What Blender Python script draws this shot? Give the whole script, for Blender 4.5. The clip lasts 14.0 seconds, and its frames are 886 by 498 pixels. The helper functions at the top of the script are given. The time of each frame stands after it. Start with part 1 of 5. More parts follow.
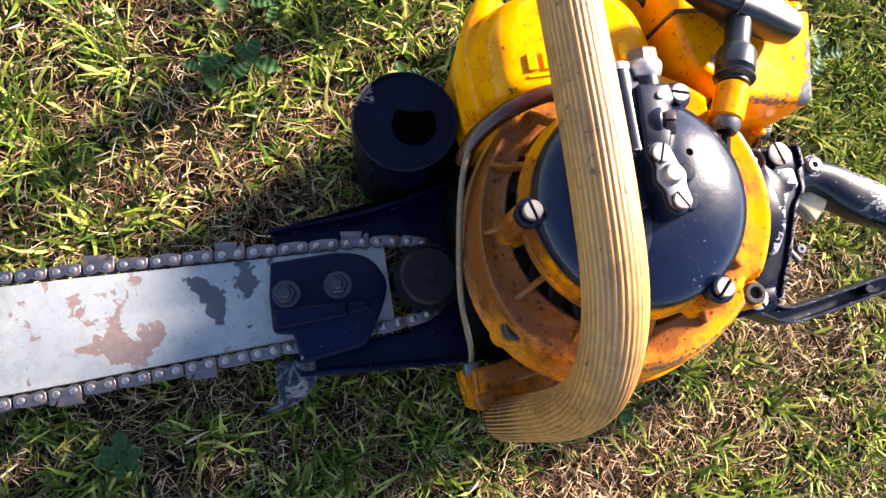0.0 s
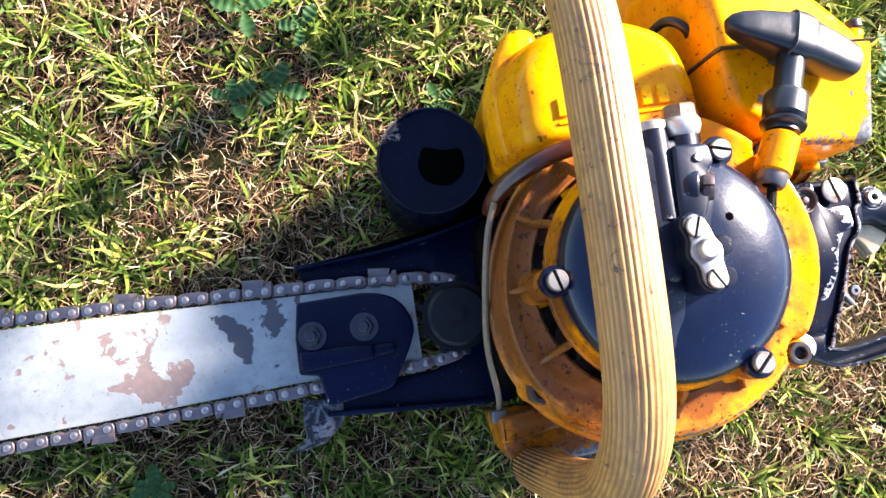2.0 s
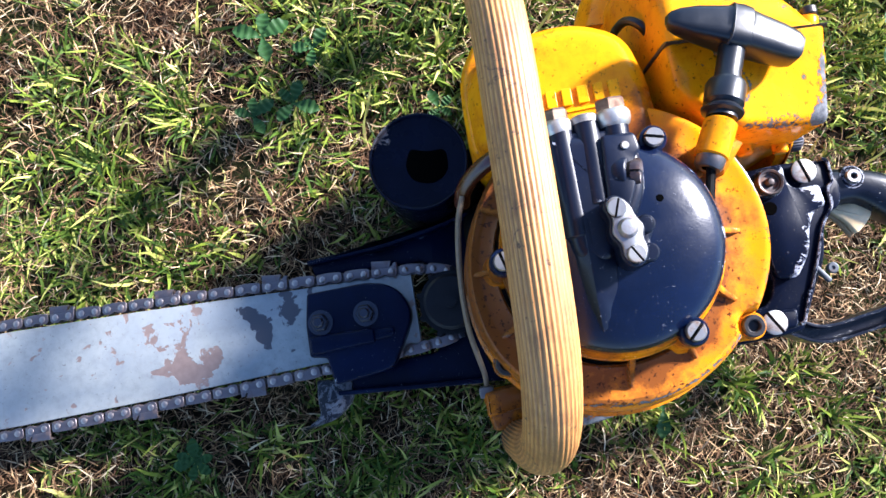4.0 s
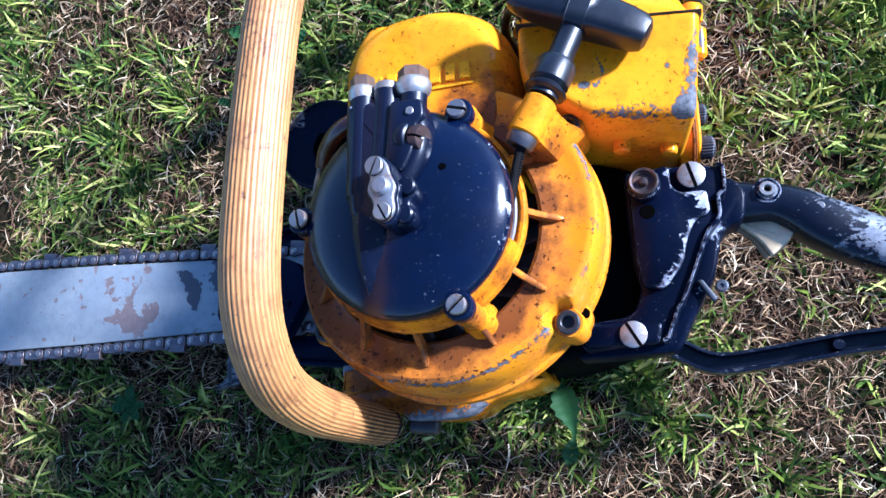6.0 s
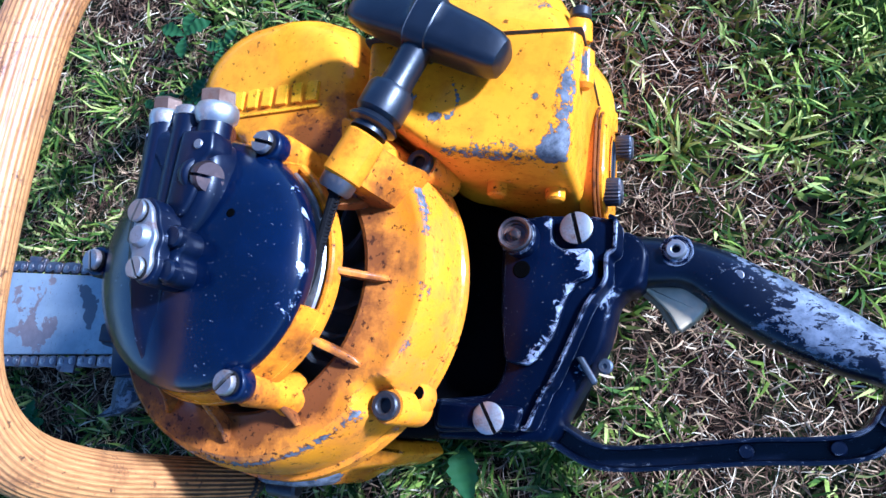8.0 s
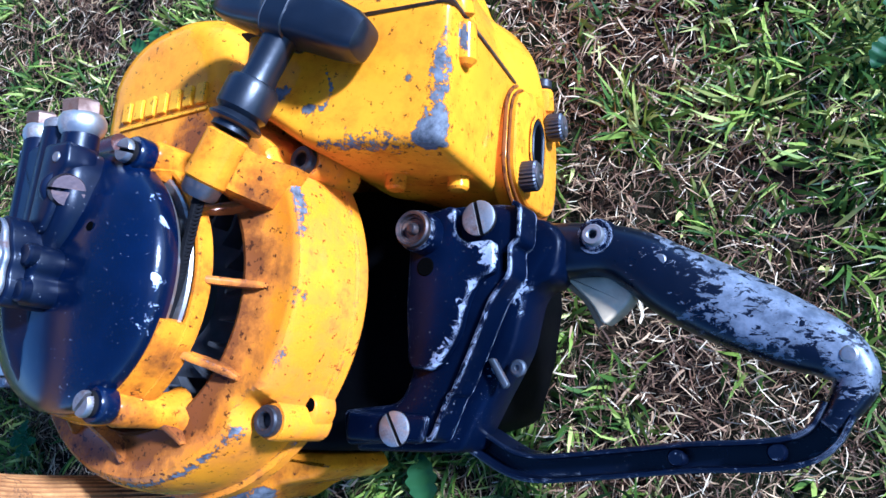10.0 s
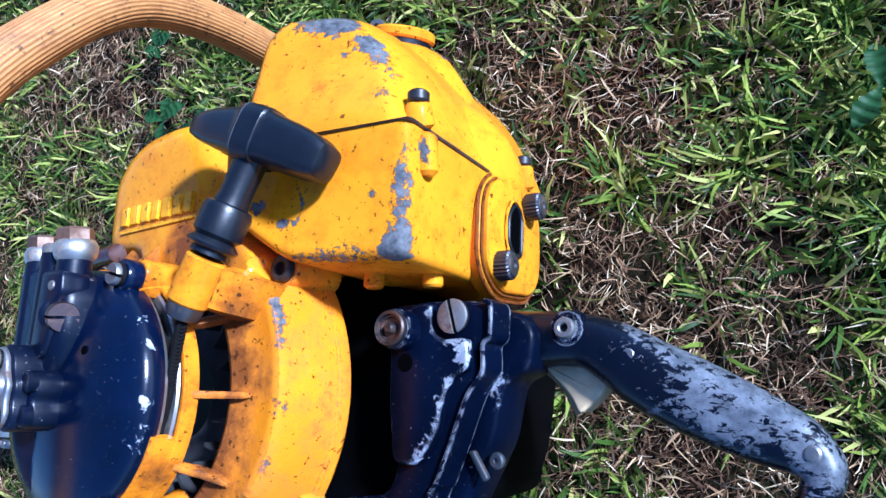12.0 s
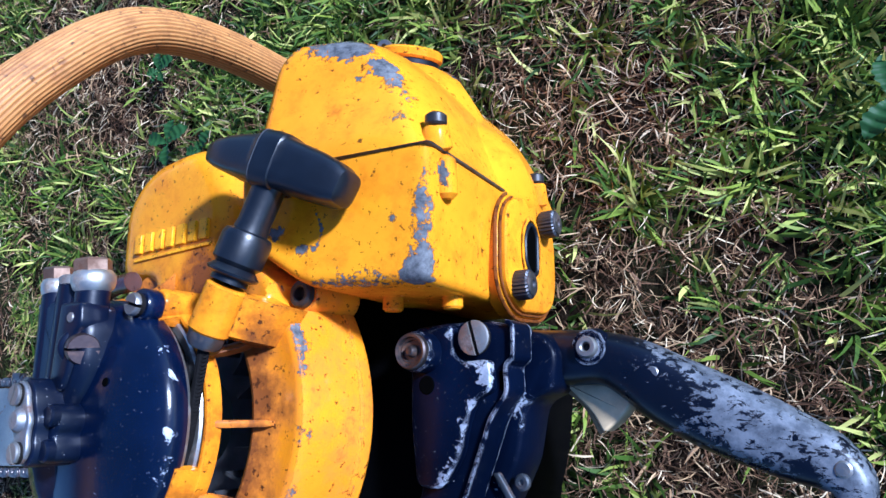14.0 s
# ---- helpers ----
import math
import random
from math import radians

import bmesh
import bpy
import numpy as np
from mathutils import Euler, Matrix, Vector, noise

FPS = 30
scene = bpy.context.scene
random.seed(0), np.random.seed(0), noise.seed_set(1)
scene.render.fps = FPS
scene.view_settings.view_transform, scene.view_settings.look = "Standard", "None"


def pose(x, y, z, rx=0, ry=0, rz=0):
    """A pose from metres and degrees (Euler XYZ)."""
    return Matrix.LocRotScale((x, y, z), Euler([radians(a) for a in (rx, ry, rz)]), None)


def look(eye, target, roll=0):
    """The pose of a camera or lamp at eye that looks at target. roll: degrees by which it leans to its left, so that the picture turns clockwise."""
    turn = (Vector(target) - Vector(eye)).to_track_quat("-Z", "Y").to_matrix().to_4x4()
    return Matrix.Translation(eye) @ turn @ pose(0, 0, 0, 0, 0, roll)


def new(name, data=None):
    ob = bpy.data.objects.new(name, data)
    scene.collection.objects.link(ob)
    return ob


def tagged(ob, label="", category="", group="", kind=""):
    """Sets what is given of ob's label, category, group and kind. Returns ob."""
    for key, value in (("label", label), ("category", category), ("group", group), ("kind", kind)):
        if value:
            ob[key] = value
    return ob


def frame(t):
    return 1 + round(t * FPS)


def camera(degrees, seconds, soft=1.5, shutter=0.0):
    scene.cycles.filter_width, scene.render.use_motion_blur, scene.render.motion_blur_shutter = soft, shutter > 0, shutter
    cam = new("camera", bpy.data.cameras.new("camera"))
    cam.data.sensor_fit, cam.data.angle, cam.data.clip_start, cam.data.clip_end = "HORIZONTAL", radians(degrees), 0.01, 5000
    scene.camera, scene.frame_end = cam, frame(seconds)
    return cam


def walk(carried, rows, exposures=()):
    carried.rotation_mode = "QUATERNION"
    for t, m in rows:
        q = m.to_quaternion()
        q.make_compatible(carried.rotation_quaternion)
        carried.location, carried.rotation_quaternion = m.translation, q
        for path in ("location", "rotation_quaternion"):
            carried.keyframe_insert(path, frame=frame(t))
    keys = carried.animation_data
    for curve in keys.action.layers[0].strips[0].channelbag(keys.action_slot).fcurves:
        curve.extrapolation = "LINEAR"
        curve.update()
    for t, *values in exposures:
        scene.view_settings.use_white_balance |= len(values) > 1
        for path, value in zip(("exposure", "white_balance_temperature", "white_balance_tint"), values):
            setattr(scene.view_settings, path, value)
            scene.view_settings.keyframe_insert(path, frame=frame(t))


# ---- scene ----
cam = camera(64.0, 14.0)
PATH = [
    (0, (-0.185, -0.017, 0.481), (0.359, 0.225, -1.429), 58.7),
    (0.5, (-0.183, -0.008, 0.477), (0.336, 0.201, -1.443), 60.9),
    (1, (-0.177, 0.01, 0.471), (0.323, 0.183, -1.457), 64.0),
    (1.5, (-0.174, 0.022, 0.471), (0.302, 0.167, -1.467), 66.3),
    (2, (-0.164, 0.029, 0.478), (0.229, 0.179, -1.478), 61.9),
    (2.2, (-0.156, 0.027, 0.482), (0.16, 0.188, -1.486), 55.5),
    (4.3, (-0.089, -0.001, 0.526), (-0.017, 0.223, -1.46), 9.1),
    (4.5, (-0.057, -0.01, 0.518), (-0.085, 0.277, -1.461), -12.5),
    (5, (0.023, -0.037, 0.504), (-0.129, 0.344, -1.453), -24.0),
    (5.5, (0.066, -0.041, 0.501), (-0.206, 0.366, -1.438), -33.7),
    (6, (0.071, -0.052, 0.51), (-0.295, 0.352, -1.414), -43.4),
    (6.5, (0.064, -0.042, 0.51), (-0.237, 0.342, -1.43), -41.8),
    (7, (0.076, -0.026, 0.492), (-0.208, 0.332, -1.456), -43.5),
    (7.5, (0.114, -0.011, 0.469), (-0.261, 0.335, -1.465), -47.4),
    (8, (0.168, -0.006, 0.435), (-0.417, 0.352, -1.444), -55.7),
    (8.2, (0.175, 0.001, 0.423), (-0.444, 0.366, -1.443), -56.7),
    (10.3, (0.241, 0.002, 0.389), (-0.608, 0.342, -1.39), -68.3),
    (10.5, (0.247, 0.009, 0.39), (-0.635, 0.349, -1.372), -68.6),
    (11, (0.253, 0.02, 0.392), (-0.617, 0.367, -1.375), -68.6),
    (11.5, (0.257, 0.027, 0.392), (-0.652, 0.348, -1.36), -71.4),
    (12, (0.264, 0.043, 0.392), (-0.643, 0.364, -1.361), -73.0),
    (12.5, (0.265, 0.051, 0.394), (-0.64, 0.409, -1.352), -72.4),
    (13, (0.263, 0.055, 0.392), (-0.627, 0.414, -1.362), -72.5),
    (13.5, (0.261, 0.054, 0.392), (-0.639, 0.404, -1.359), -73.1),
    (14, (0.255, 0.048, 0.397), (-0.635, 0.397, -1.36), -72.7),
]
walk(cam, [(t, look(eye, target, roll)) for t, eye, target, roll in PATH], [(0, 2.52, 7550, 20), (1.5, 2.84, 7150, 19), (2.2, 2.86, 6900, 18), (4.4, 2.02, 5800, 15), (5.0, 1.74, 5350, 15), (6.5, 1.72, 4780, 16), (8.2, 1.56, 4380, 15), (10.4, 1.44, 4430, 14), (12.0, 1.24, 4640, 14), (14.0, 1.10, 4760, 14)])

# ---- world, sun, exposure ----
SUN_AZ, SUN_EL = radians(25), radians(30)
world = bpy.data.worlds.new("sky")
scene.world = world
world.use_nodes = True
wn = world.node_tree
sky = wn.nodes.new("ShaderNodeTexSky")
sky.sky_type = "NISHITA"
sky.sun_disc = False
sky.sun_elevation, sky.sun_rotation = SUN_EL, radians(90) - SUN_AZ
sky.air_density, sky.dust_density, sky.ozone_density = 1.0, 0.4, 4.0
wn.links.new(sky.outputs["Color"], wn.nodes["Background"].inputs["Color"])
wn.nodes["Background"].inputs["Strength"].default_value = 0.079
sun_data = bpy.data.lights.new("sun", "SUN")
sun_data.energy, sun_data.angle, sun_data.color = 4.35, radians(6), (1.0, 0.97, 0.94)
sun = new("sun", sun_data)
sun.matrix_world = look((2 * math.cos(SUN_AZ), 2 * math.sin(SUN_AZ), 2 * math.tan(SUN_EL)), (0, 0, 0))

# ---- the saw's own frame: x to the rear along the bar, y to its top, z out of the starter side ----
SAW = Matrix(((0.99118, -0.00371, -0.1325, 0.0106), (0.01101, 0.99846, 0.0544, 0.0251), (0.13209, -0.05538, 0.98969, 0.0683), (0, 0, 0, 1)))
MM = 0.001


# ---- materials ----
class Nodes:
    def __init__(self, name):
        self.mat = bpy.data.materials.new(name)
        self.mat.use_nodes = True
        self.tree = self.mat.node_tree
        self.out = self.tree.nodes["Material Output"]
        self.bsdf = self.tree.nodes["Principled BSDF"]
        self.coord = self.tree.nodes.new("ShaderNodeTexCoord").outputs["Object"]

    def add(self, kind, **values):
        node = self.tree.nodes.new(kind)
        for key, value in values.items():
            node.inputs[key.replace("_", " ")].default_value = value
        return node

    def link(self, a, b):
        self.tree.links.new(a, b)

    def noise(self, scale, detail=4.0, rough=0.55, coord=None, distort=0.0):
        node = self.add("ShaderNodeTexNoise", Scale=scale, Detail=detail, Roughness=rough, Distortion=distort)
        self.link(coord or self.coord, node.inputs["Vector"])
        return node.outputs["Fac"]

    def ramp(self, fac, low, high, a=0.0, b=1.0):
        node = self.tree.nodes.new("ShaderNodeMapRange")
        node.inputs["From Min"].default_value, node.inputs["From Max"].default_value = low, high
        node.inputs["To Min"].default_value, node.inputs["To Max"].default_value = a, b
        self.link(fac, node.inputs["Value"])
        return node.outputs["Result"]

    def maths(self, op, a, b=0.0):
        node = self.tree.nodes.new("ShaderNodeMath")
        node.operation = op
        for i, v in enumerate((a, b)):
            if isinstance(v, (int, float)):
                node.inputs[i].default_value = v
            else:
                self.link(v, node.inputs[i])
        return node.outputs[0]

    def mix(self, fac, a, b):
        node = self.tree.nodes.new("ShaderNodeMix")
        node.data_type = "RGBA"
        for slot, v in ((0, fac), (6, a), (7, b)):
            if isinstance(v, (int, float)):
                node.inputs[slot].default_value = v
            elif isinstance(v, tuple):
                node.inputs[slot].default_value = (*v, 1.0)
            else:
                self.link(v, node.inputs[slot])
        return node.outputs[2]

    def near(self, centre, radius):
        """1 at a place of the thing, falling to 0 at that distance."""
        node = self.tree.nodes.new("ShaderNodeVectorMath")
        node.operation = "DISTANCE"
        node.inputs[1].default_value = centre
        self.link(self.coord, node.inputs[0])
        return self.ramp(node.outputs["Value"], radius, 0.0)

    def edge(self, radius):
        """1 along the thing's sharp edges, 0 on its flat faces."""
        soft = self.tree.nodes.new("ShaderNodeBevel")
        soft.samples = 4
        soft.inputs["Radius"].default_value = radius
        dot = self.tree.nodes.new("ShaderNodeVectorMath")
        dot.operation = "DOT_PRODUCT"
        self.link(soft.outputs["Normal"], dot.inputs[0])
        self.link(self.tree.nodes.new("ShaderNodeNewGeometry").outputs["Normal"], dot.inputs[1])
        return self.ramp(dot.outputs["Value"], 0.995, 0.86)

    def bump(self, height, strength=0.2, distance=0.001):
        node = self.add("ShaderNodeBump", Strength=strength, Distance=distance)
        self.link(height, node.inputs["Height"])
        self.link(node.outputs["Normal"], self.bsdf.inputs["Normal"])

    def done(self, colour, rough, metal=0.0, coat=0.0, spec=0.5):
        for slot, v in (("Base Color", colour), ("Roughness", rough), ("Metallic", metal), ("Coat Weight", coat), ("Specular IOR Level", spec)):
            if isinstance(v, tuple):
                self.bsdf.inputs[slot].default_value = (*v, 1.0)
            elif isinstance(v, (int, float)):
                self.bsdf.inputs[slot].default_value = v
            else:
                self.link(v, self.bsdf.inputs[slot])
        return self.mat


def yellow_paint(name, grime, chips, spots=(), stain_shade=(), tint=1.0, worn_or_glint_edge=0.12, channel=(), faded=1.0, oil=(0.56, 0.150, 0.003)):
    """Old orange-yellow enamel: faded, brown in places with oil and painted shade, chipped to grey metal; spots:
    (place, radius, weight) of heavier chipping; channel: (inner, outer radius, weight) of brown for oil and shade round
    the shaft.
    """
    n = Nodes(name)
    base = n.mix(n.ramp(n.noise(22, 5), 0.35, 0.7), (0.77 * tint, 0.305 * tint * faded, 0.001), (0.71 * tint, 0.230 * tint * faded, 0.001))
    soft = n.maths("ADD", n.noise(52, 9, 0.70), n.maths("MULTIPLY", n.maths("SUBTRACT", n.noise(190, 6, 0.7), 0.5), 0.32))
    for place, radius, weight in stain_shade:
        soft = n.maths("ADD", soft, n.maths("MULTIPLY", n.near(place, radius), weight))
    if channel:
        flat = n.tree.nodes.new("ShaderNodeVectorMath")
        flat.operation = "MULTIPLY"
        flat.inputs[1].default_value = (1, 1, 0)
        n.link(n.coord, flat.inputs[0])
        far = n.tree.nodes.new("ShaderNodeVectorMath")
        far.operation = "LENGTH"
        n.link(flat.outputs["Vector"], far.inputs[0])
        soft = n.maths("ADD", soft, n.maths("MULTIPLY", n.ramp(far.outputs["Value"], channel[1], channel[0]), channel[2]))
    base = n.mix(n.ramp(soft, 0.50 - grime * 0.2, 0.72 - grime * 0.18, 0.0, 0.8), base, oil)
    base = n.mix(n.ramp(soft, 0.66 - grime * 0.18, 0.88 - grime * 0.14, 0.0, 0.85), base, (0.10, 0.030, 0.010))
    fine = n.maths("ADD", n.noise(300, 6, 0.68), n.maths("MULTIPLY", n.ramp(soft, 0.45, 0.9), 0.035 + grime * 0.035))
    base = n.mix(n.ramp(fine, 0.625, 0.648, 0.0, 0.9), base, (0.045, 0.015, 0.006))
    mask = n.noise(290, 8, 0.74)
    for place, radius, weight in spots:
        mask = n.maths("ADD", mask, n.maths("MULTIPLY", n.near(place, radius), weight))
    mask = n.maths("ADD", mask, n.maths("MULTIPLY", n.edge(0.003), worn_or_glint_edge))
    rubbed = n.tree.nodes.new("ShaderNodeAttribute")
    rubbed.attribute_name = "rubbed"
    mask = n.maths("ADD", mask, n.maths("MULTIPLY", rubbed.outputs["Fac"], 0.24))
    chip = n.ramp(mask, 0.75 - chips * 0.1, 0.758 - chips * 0.1)
    grey = n.mix(n.ramp(n.noise(190, 6, 0.7), 0.38, 0.68), (0.055, 0.056, 0.060), (0.185, 0.186, 0.190))
    dirt = n.maths("ADD", n.noise(230, 7, 0.72), n.maths("ADD", n.maths("MULTIPLY", n.edge(0.0014), 0.17), n.maths("MULTIPLY", rubbed.outputs["Fac"], 0.15)))
    base = n.mix(n.ramp(dirt, 0.665, 0.695, 0.0, 0.9), base, (0.050, 0.018, 0.008))
    rim = n.ramp(mask, 0.700 - chips * 0.1, 0.745 - chips * 0.1, 0.0, 0.85)
    colour = n.mix(chip, n.mix(rim, base, (0.09, 0.030, 0.010)), grey)
    n.bump(n.maths("SUBTRACT", n.maths("ADD", n.maths("MULTIPLY", n.noise(700, 3), 0.25), n.noise(160, 3)), chip), 0.4, 0.0004)
    return n.done(colour, n.maths("ADD", n.ramp(n.noise(70, 7, 0.7), 0.3, 0.75, 0.14, 0.30), n.ramp(soft, 0.6, 0.95, 0.0, 0.15)), coat=0.18, spec=0.05)


def black_paint(name, wear=0.0, dust=0.3, rough=0.28, spots=(), tone=(0.0010, 0.0020, 0.0068), spec=0.35, bare=((0.20, 0.22, 0.27), (0.48, 0.50, 0.55)), worn_or_glint_edge=0.10, chip_scale=150, along=None):
    """Black enamel, its tone tinted blue for the sky it mirrors, with pale dust specks, worn to bare alloy."""
    n = Nodes(name)
    base = n.mix(n.ramp(n.noise(30), 0.4, 0.75), tone, tuple(c * 1.9 for c in tone))
    speck = n.maths("MULTIPLY", n.ramp(n.noise(620, 4, 0.7), 0.66, 0.74, 0.0, dust), n.ramp(n.noise(40, 4), 0.42, 0.62))
    base = n.mix(speck, base, (0.45, 0.45, 0.45))
    place_of = None
    if along is not None:
        drawn = n.tree.nodes.new("ShaderNodeMapping")
        drawn.inputs["Rotation"].default_value = (0, 0, along)
        drawn.inputs["Scale"].default_value = (0.55, 1.0, 0.8)
        n.link(n.coord, drawn.inputs["Vector"])
        place_of = drawn.outputs["Vector"]
    mask = n.noise(chip_scale, 8, 0.72, place_of, distort=0.5)
    for place, radius, weight in spots:
        mask = n.maths("ADD", mask, n.maths("MULTIPLY", n.near(place, radius), weight))
    mask = n.maths("ADD", mask, n.maths("MULTIPLY", n.edge(0.0025), worn_or_glint_edge))
    worn = n.ramp(mask, 0.73 - wear * 0.2, 0.745 - wear * 0.2)
    metal_tone = n.mix(n.ramp(n.noise(150, 6, 0.7), 0.35, 0.65), *bare)
    n.bump(n.maths("SUBTRACT", n.maths("ADD", n.maths("MULTIPLY", n.noise(600, 3), 0.3), n.maths("MULTIPLY", n.noise(90, 4), 0.5)), worn), 0.32, 0.0004)
    return n.done(n.mix(worn, base, metal_tone), n.maths("ADD", n.ramp(n.noise(45, 6), 0.3, 0.8, rough, rough + 0.14), n.maths("MULTIPLY", worn, 0.15)), n.maths("MULTIPLY", worn, 0.35), 0.0, spec)


def metal(name, colour, rough=0.35, rust=0.2):
    n = Nodes(name)
    stain = n.ramp(n.noise(120, 6, 0.65), 0.62 - rust * 0.25, 0.8 - rust * 0.25, 0.0, 0.9)
    base = n.mix(stain, n.mix(n.noise(400, 4), tuple(c * 0.75 for c in colour), colour), (0.10, 0.045, 0.022))
    n.bump(n.noise(800, 3), 0.2, 0.0003)
    return n.done(base, n.ramp(stain, 0, 1, rough, 0.7), n.ramp(stain, 0, 1, 0.9, 0.2))


def plain(name, colour, rough=0.6, scale=200, vary=0.35, metallic=0.0, relief=0.2, spec=0.5):
    n = Nodes(name)
    base = n.mix(n.ramp(n.noise(scale, 5), 0.3, 0.75), tuple(c * (1 - vary) for c in colour), colour)
    base = n.mix(n.ramp(n.noise(scale * 0.15, 4), 0.45, 0.8, 0.0, vary), base, tuple(c * 0.5 for c in colour))
    n.bump(n.noise(scale * 3, 3), relief, 0.0004)
    return n.done(base, n.ramp(n.noise(scale * 0.4), 0.3, 0.7, rough * 0.85, min(1, rough * 1.15)), metallic, spec=spec)


# brown spots round the channel floor: oil grime, with its shade painted in
RING_GRIME_AND_SHADE = [((0.060 * math.cos(radians(a)), 0.060 * math.sin(radians(a)), 0.1), 0.013, w) for a, w in ((60, 0.3), (45, 0.42), (30, 0.44), (12, 0.2), (-6, 0.2), (-20, 0.14), (-34, 0.3), (-48, 0.3), (-64, 0.34), (-80, 0.4))]
# the big front spot paints the engine cover's shadow along with the grime
YELLOW_HOUSING = yellow_paint("yellow_housing", 0.40, 0.35, [((0.077, 0.037, 0.096), 0.006, 0.26), ((0.080, 0.030, 0.094), 0.007, 0.28), ((0.081, 0.021, 0.096), 0.005, 0.26), ((0.083, -0.004, 0.096), 0.006, 0.24), ((0.078, -0.026, 0.096), 0.005, 0.26), ((0.060, -0.057, 0.094), 0.008, 0.2), ((-0.07, -0.04, 0.085), 0.03, 0.12)],
                              [((-0.062, 0.01, 0.095), 0.072, 0.78), ((-0.03, -0.06, 0.095), 0.05, 0.26), ((0.015, -0.062, 0.097), 0.028, 0.14), ((0.04, -0.050, 0.098), 0.018, 0.10), ((0.070, 0.005, 0.098), 0.012, 0.10)] + RING_GRIME_AND_SHADE, channel=(0.060, 0.078, 0.17), faded=0.88, oil=(0.55, 0.170, 0.020))
YELLOW_DOME = yellow_paint("yellow_dome", 0.20, -0.1, (), [((0.038, 0.062, 0.1), 0.036, 0.42), ((0.02, 0.055, 0.1), 0.024, 0.25), ((-0.05, 0.075, 0.06), 0.04, 0.14), ((-0.01, 0.062, 0.1), 0.02, 0.12)], worn_or_glint_edge=0.04, faded=1.05)
# dome paint lightened, so the raised bars look lit against the dome
YELLOW_RELIEF_LIT = yellow_paint("yellow_relief_lit", 0.0, -0.1, (), (), 1.12, 0.0, (), 1.22)
YELLOW_BOX = yellow_paint("yellow_box", 0.12, 0.10, [((0.132, 0.054, 0.086), 0.010, 0.55), ((0.127, 0.0525, 0.086), 0.009, 0.34), ((0.133, 0.064, 0.087), 0.009, 0.36), ((0.134, 0.074, 0.089), 0.009, 0.36), ((0.135, 0.083, 0.090), 0.008, 0.34), ((0.137, 0.093, 0.092), 0.007, 0.30), ((0.112, 0.0535, 0.087), 0.011, 0.34), ((0.100, 0.0535, 0.091), 0.010, 0.32), ((0.088, 0.0535, 0.094), 0.008, 0.3), ((0.086, 0.066, 0.094), 0.008, 0.34), ((0.070, 0.075, 0.103), 0.006, 0.46), ((0.082, 0.068, 0.100), 0.005, 0.38), ((0.122, 0.076, 0.092), 0.004, 0.34), ((0.0892, 0.081, 0.0991), 0.0017, 0.40), ((0.0902, 0.079, 0.0988), 0.0017, 0.40), ((0.0909, 0.077, 0.0985), 0.0017, 0.40), ((0.0913, 0.075, 0.0982), 0.0017, 0.40), ((0.0911, 0.073, 0.0981), 0.0017, 0.40), ((0.0904, 0.071, 0.0981), 0.0017, 0.40), ((0.0892, 0.069, 0.0983), 0.0017, 0.40), ((0.0876, 0.067, 0.0984), 0.0017, 0.40), ((0.1395, 0.094, 0.083), 0.005, 0.45), ((0.139, 0.089, 0.081), 0.004, 0.4), ((0.066, 0.088, 0.1), 0.005, 0.24), ((0.122, 0.092, 0.084), 0.005, 0.2), ((0.108, 0.078, 0.088), 0.004, 0.24), ((0.096, 0.070, 0.091), 0.004, 0.2), ((0.116, 0.062, 0.086), 0.005, 0.24)], [((0.06 + 0.016 * k, 0.101, 0.1 - 0.0043 * k), 0.007, 0.34) for k in range(6)] + [((0.140, 0.100, 0.075 - 0.02 * k), 0.006, 0.3) for k in range(5)], faded=0.97)
YELLOW_LID = yellow_paint("yellow_lid", 0.12, 0.18, [((0.057, 0.163, 0.091), 0.014, 0.17), ((0.068, 0.167, 0.088), 0.014, 0.17), ((0.086, 0.165, 0.085), 0.018, 0.26), ((0.097, 0.159, 0.083), 0.013, 0.26), ((0.108, 0.150, 0.082), 0.009, 0.28), ((0.117, 0.138, 0.084), 0.010, 0.30), ((0.108, 0.134, 0.081), 0.005, 0.34), ((0.098, 0.174, 0.012), 0.010, 0.32), ((0.081, 0.167, 0.087), 0.016, 0.26), ((0.0927, 0.163, 0.084), 0.012, 0.30), ((0.1085, 0.1485, 0.083), 0.010, 0.32), ((0.1146, 0.1453, 0.082), 0.010, 0.36), ((0.125, 0.130, 0.085), 0.009, 0.36), ((0.122, 0.118, 0.0906), 0.007, 0.34), ((0.0994, 0.1424, 0.0866), 0.006, 0.26), ((0.070, 0.150, 0.09), 0.008, 0.16), ((0.100, 0.120, 0.085), 0.008, 0.14), ((0.085, 0.112, 0.09), 0.006, 0.16), ((0.124, 0.118, 0.078), 0.006, 0.2), ((0.120, 0.150, 0.03), 0.010, 0.14), ((0.125, 0.125, 0.04), 0.008, 0.14)], [((0.093, 0.160, 0.05), 0.02, 0.18)], faded=0.98)
YELLOW_BASE = yellow_paint("yellow_base", 0.70, 0.3, [((-0.036 + 0.008 * k, -0.0925 + 0.0006 * k, 0.019), 0.011, 0.34 + 0.02 * k) for k in range(6)] + [((0.008, -0.084, 0.022), 0.008, 0.3)], [((-0.06, -0.07, 0.03), 0.05, 0.35), ((-0.02, -0.07, 0.024), 0.05, 0.2)])
